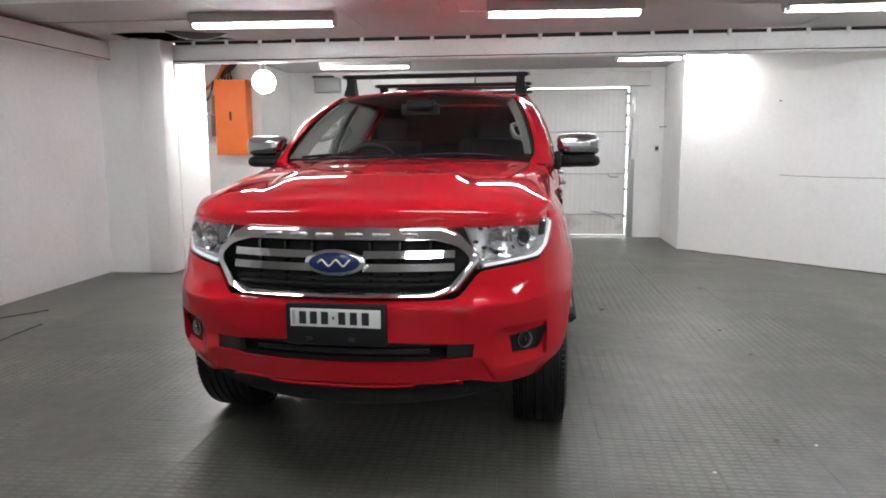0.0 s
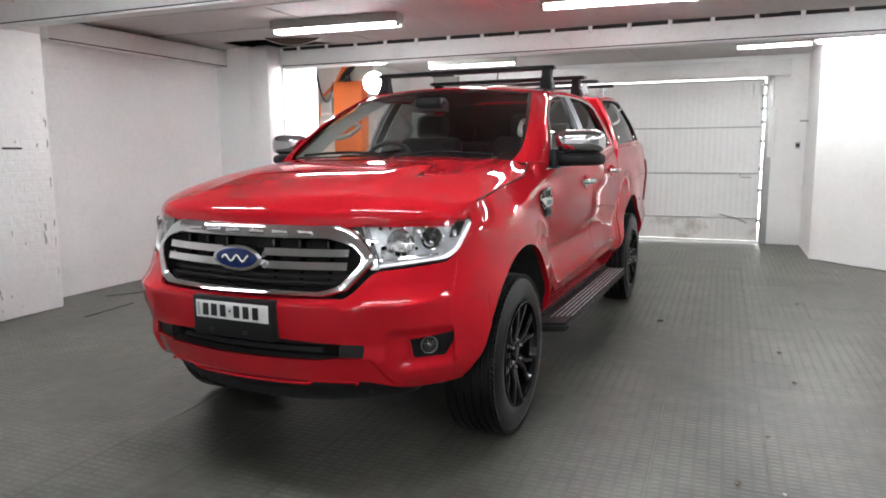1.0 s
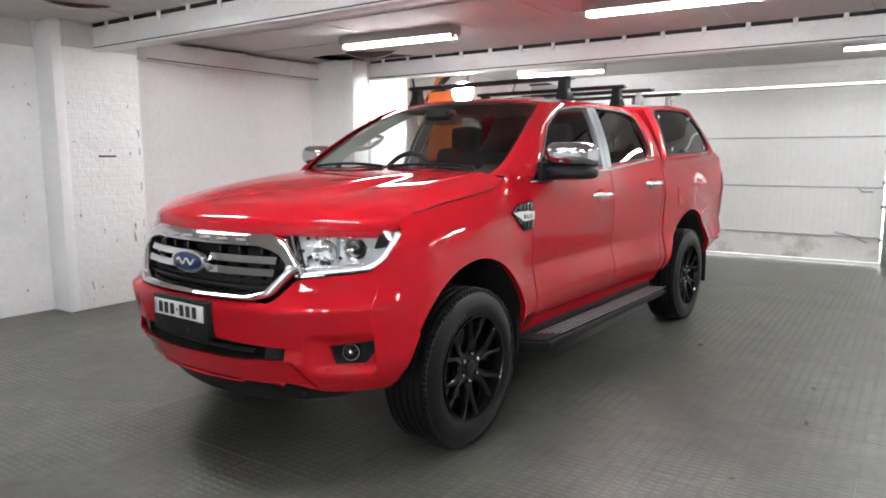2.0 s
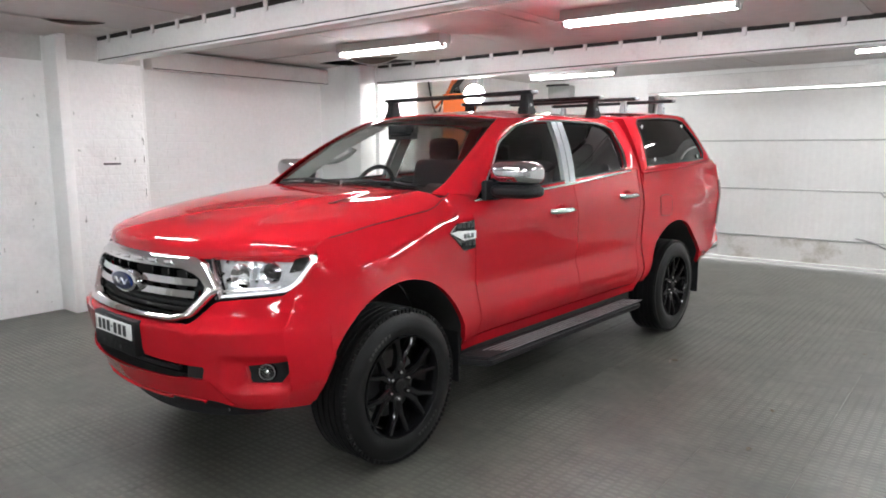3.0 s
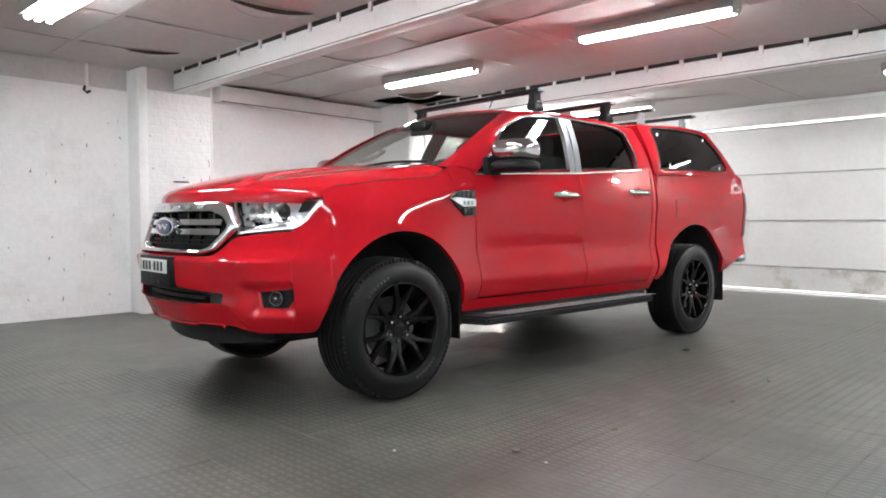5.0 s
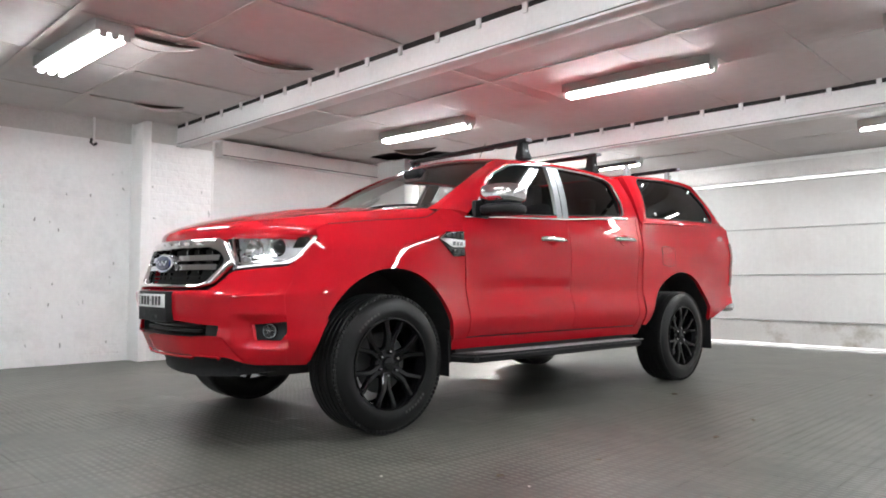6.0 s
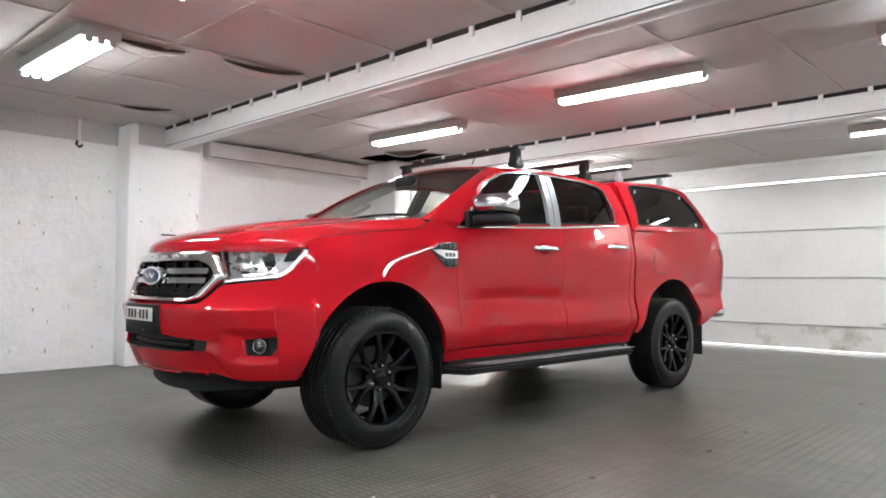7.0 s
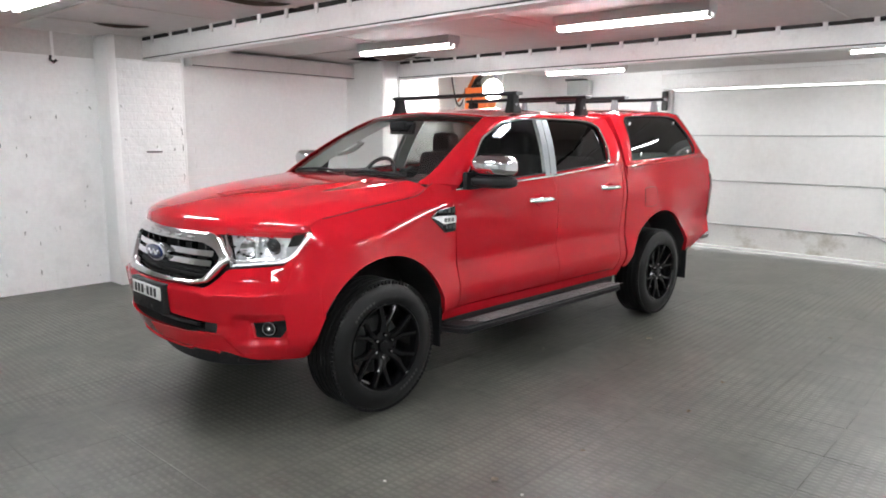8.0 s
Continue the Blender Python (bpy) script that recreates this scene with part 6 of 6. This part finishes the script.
# roof bars
def roof_bar(y, half, z, foot_z, foot_x, foot_material, slim=1.0):
    bar = boxes((-half, half, y - 0.036, y + 0.036, z - 0.014, z + 0.014), bevel=0.011)
    ob = part("roof_bar", bar, M_BLACK, truck, "black aerodynamic roof bar")
    for s in (-1, 1):
        part("end_cap", boxes((min(s * half, s * (half + 0.012)), max(s * half, s * (half + 0.012)), y - 0.033, y + 0.033, z - 0.012, z + 0.012), bevel=0.006), M_SATIN, ob)
        ft = bmesh.new()
        v = [[ft.verts.new((s * (foot_x + dx * w * slim + lean), y + dy * d * slim, zz)) for dx, dy in ((-1, -1), (1, -1), (1, 1), (-1, 1))] for zz, w, d, lean in ((foot_z - 0.015, 0.040, 0.056, 0.006), (foot_z + 0.010, 0.040, 0.054, 0.006), (foot_z + 0.035, 0.034, 0.044, 0.002), (z - 0.045, 0.028, 0.038, 0.0), (z - 0.008, 0.030, 0.038, 0.004))]
        for p, q in zip(v, v[1:]):
            for i in range(4):
                ft.faces.new((p[i], p[(i + 1) % 4], q[(i + 1) % 4], q[i]))
        ft.faces.new(v[0])
        ft.faces.new(v[-1][::-1])
        bmesh.ops.bevel(ft, geom=ft.edges[:], offset=0.007, segments=2, affect="EDGES")
        bmesh.ops.recalc_face_normals(ft, faces=ft.faces)
        part("foot_lock", lathe([(-0.003, 0.004), (-0.003, 0.009), (0.004, 0.010)], 14, "x", at=(0, 0, 0)), M_SATIN, ob).matrix_basis = Matrix.Translation((s * (foot_x + 0.037), y, foot_z + 0.045)) @ pose(0, 0, 0, 0, 0, 0 if s < 0 else 180)
        part("foot", ft, foot_material, ob)
    return ob


roof_bar(1.44, 0.660, 1.888, 1.765, 0.605, M_BLACK)
roof_bar(2.34, 0.650, 1.900, 1.770, 0.585, M_BLACK)
roof_bar(3.00, 0.615, 1.925, 1.825, 0.50, M_SATIN, 0.65)
roof_bar(3.72, 0.615, 1.940, 1.835, 0.50, M_SATIN, 0.65)
part("aerial", pipe([(0.30, 1.30, 1.79), (0.30, 1.36, 1.90)], 0.004, 6), M_BLACK, truck)

# ---- cabin inside ----
def rounded(x0, x1, y0, y1, z0, z1, bevel, tilt=0.0, pivot=None):
    m = None
    if tilt:
        p = Vector(pivot)
        m = Matrix.Translation(p) @ Matrix.Rotation(radians(tilt), 4, "X") @ Matrix.Translation(-p)
    bm = bmesh.new()
    box(bm, x0, x1, y0, y1, z0, z1, bevel=bevel, m=m, segments=3)
    return bm


rows = []
for v, (y, z) in enumerate(((0.40, 1.285), (0.62, 1.29), (0.80, 1.275), (0.92, 1.235), (0.95, 1.15), (0.93, 0.90), (0.85, 0.65))):
    rows.append([Vector((0.79 * h, y + 0.10 * abs(h) ** 2 * (1 if v < 2 else 0), z + 0.012 * math.cos(3 * h))) for h in steps(20, -1, 1)])
part("dashboard", grid(rows), M_DASH, truck, "dark dashboard")
part("instrument_hood", rounded(-0.56, -0.20, 0.66, 0.88, 1.25, 1.330, 0.035), M_DASH, truck)
wheel_c = Vector((-0.37, 0.98, 1.245))
wm = Matrix.Translation(wheel_c) @ Matrix.Rotation(radians(62), 4, "X")
sw_bm = pipe([wm @ Vector((0.185 * math.cos(t), 0.185 * math.sin(t), 0)) for t in steps(36, 0, 2 * math.pi)[:-1]], 0.016, 8, closed=True)
steer = part("steering_wheel", sw_bm, M_DASH, truck, "black steering wheel")
part("wheel_centre", rounded(-0.08, 0.08, -0.055, 0.055, -0.015, 0.02, 0.012), M_DASH, steer).matrix_basis = wm
for a in (0, 180, 270):
    part("wheel_spoke", rounded(0.06, 0.18, -0.016, 0.016, -0.008, 0.008, 0.005), M_SATIN, steer).matrix_basis = wm @ pose(0, 0, 0, 0, 0, a)
for x in (-0.38, 0.38):
    st = part("front_seat", rounded(x - 0.25, x + 0.25, 1.15, 1.68, 0.80, 0.98, 0.05), M_SEAT, truck, "dark cloth front seat")
    part("seat_back", rounded(x - 0.25, x + 0.25, 1.57, 1.70, 0.92, 1.455, 0.06, -12, (x, 1.65, 0.95)), M_SEAT, st)
    part("headrest", rounded(x - 0.13, x + 0.13, 1.70, 1.82, 1.435, 1.615, 0.055), M_SEAT, st)
    part("seat_base", boxes((x - 0.22, x + 0.22, 1.2, 1.62, 0.63, 0.81), bevel=0.02), M_DASH, st)
bench = part("rear_bench", rounded(-0.66, 0.66, 2.02, 2.45, 0.82, 0.97, 0.05), M_SEAT, truck, "dark rear bench")
part("bench_back", rounded(-0.66, 0.66, 2.40, 2.52, 0.92, 1.42, 0.05), M_SEAT, bench)
part("bench_base", boxes((-0.6, 0.6, 2.05, 2.5, 0.63, 0.83)), M_DASH, bench)
for x in (-0.4, 0.4):
    part("headrest", rounded(x - 0.12, x + 0.12, 2.42, 2.51, 1.42, 1.56, 0.035), M_SEAT, bench)
rm = part("rear_view_mirror", rounded(-0.13, 0.12, 0.905, 0.935, 1.592, 1.660, 0.012), M_DASH, truck)
part("mirror_pod", rounded(-0.09, 0.09, 0.86, 0.98, 1.625, 1.685, 0.02), M_DASH, rm)
part("headlining", grid([[roof(h * 0.94, y) + Vector((0, 0, -0.035)) for h in steps(16, -1, 1)] for y in steps(12, 1.09, 2.60)]), M_LINING, truck)
for s in (-1, 1):
    part("pillar_trim", grid([[screen(s * 0.955, v) + Vector((-s * (0.004 + 0.045 * w), 0.02 + 0.11 * w, -0.022 - 0.02 * w)) for w in steps(4)] for v in steps(14, 0.0, 1.0)], 0.012), M_TRIM_IN, truck, "grey inner pillar trim")
    part("grab_handle", pipe([screen(s * 0.93, v) + Vector((-s * (0.03 + o), 0.11 + o, -0.05)) for v, o in ((0.40, 0.0), (0.43, 0.045), (0.52, 0.055), (0.60, 0.045), (0.63, 0.0))], 0.016, 8), M_TRIM_IN, truck)
    part("middle_pillar_trim", boxes((min(s * 0.70, s * 0.80), max(s * 0.70, s * 0.80), 1.602, 1.698, 0.65, 1.30), bevel=0.01), M_DASH, truck)
    rows = [[house(p + (q - p) * v, belt(p) + (1.71 - belt(p)) * v, s, -0.03) for v in steps(8)] for p, q in ((1.55, 1.63), (1.67, 1.76))]
    part("middle_pillar_cover", grid(rows, 0.01, (-s, 0, 0)), M_TRIM_IN, truck)
    part("door_card", boxes((min(s * 0.77, s * 0.80), max(s * 0.77, s * 0.80), 0.65, 1.60, 0.60, 1.275), bevel=0.01), M_DASH, truck)
    part("door_card", boxes((min(s * 0.77, s * 0.80), max(s * 0.77, s * 0.80), 1.70, 2.5, 0.60, 1.315), bevel=0.01), M_DASH, truck)

# two loose cables on the floor by the bay
rng = random.Random(11)
for (x0, y0), (x1, y1) in (((-3.61, 1.59), (-3.40, 1.90)), ((-3.1, 0.90), (-3.13, 1.45))):
    n = 14
    wire = thing("loose_cable", (x0, y0, 0.005), "thin dark cable lying on the floor", "cable")
    part("cord", pipe([((x1 - x0) * k / n + rng.uniform(-0.008, 0.008), (y1 - y0) * k / n + rng.uniform(-0.008, 0.008), 0.0) for k in range(n + 1)], 0.005, 6), M_CABLE, wire)

# floor tiles of ribbed sheeting, butted with a fine joint, each lying a little uneven
TILE_X, TILE_Y, TILE_X0, TILE_Y0 = 0.470, 0.455, 2.0, 0.115
tile_bm = bmesh.new()
box(tile_bm, -TILE_X / 2 + 0.0003, TILE_X / 2 - 0.0003, -TILE_Y / 2 + 0.0003, TILE_Y / 2 - 0.0003, -0.006, 0.0, bevel=0.0009, segments=1)
tile = part("tile", tile_bm, M_FLOOR, floor)
far_tiles = bmesh.new()
first = True
for i in range(-14, 15):
    for j in range(-20, 17):
        x, y = TILE_X0 + TILE_X * (i + 0.5), TILE_Y0 + TILE_Y * (j + 0.5)
        if x > 8.6 or x < -4.35 or y > DOOR_Y + 0.2:
            continue
        lift = rng.uniform(-0.0006, 0.0)
        if -1.4 < x < 3.6 and -2.3 < y < 5.2:
            ob = tile if first else new("tile", tile.data)
            first = False
            ob.parent = floor
            ob.matrix_basis = pose(x, y, lift, rng.uniform(-0.06, 0.06), rng.uniform(-0.06, 0.06), rng.uniform(-0.10, 0.10))
        else:
            box(far_tiles, x - TILE_X / 2 + 0.0003, x + TILE_X / 2 - 0.0003, y - TILE_Y / 2 + 0.0003, y + TILE_Y / 2 - 0.0003, -0.006, lift)
tagged(part("far_tiles", far_tiles, M_FLOOR, floor), kind="stuff")

# painted bricks of the bay wall, laid in stretcher courses, each a little uneven
brick_bm = bmesh.new()
box(brick_bm, -0.008, 0.0, -0.1160, 0.1160, -0.0400, 0.0400, bevel=0.0016, segments=1)
bay = bpy.data.objects["wall_west_bay"]
seed_brick = part("brick", brick_bm, M_BRICK, bay, sharp=20)
first = True
for row in range(27):
    z = 0.045 + 0.0845 * row
    y = 1.33 + (0.119 if row % 2 else 0.0)
    while y < 3.79:
        ob = seed_brick if first else new("brick", seed_brick.data)
        first = False
        ob.parent = bay
        ob.matrix_basis = pose(-3.9690 + rng.uniform(-0.0004, 0.0004), y, z, 0, rng.uniform(-0.3, 0.3), rng.uniform(-0.2, 0.2))
        y += 0.238
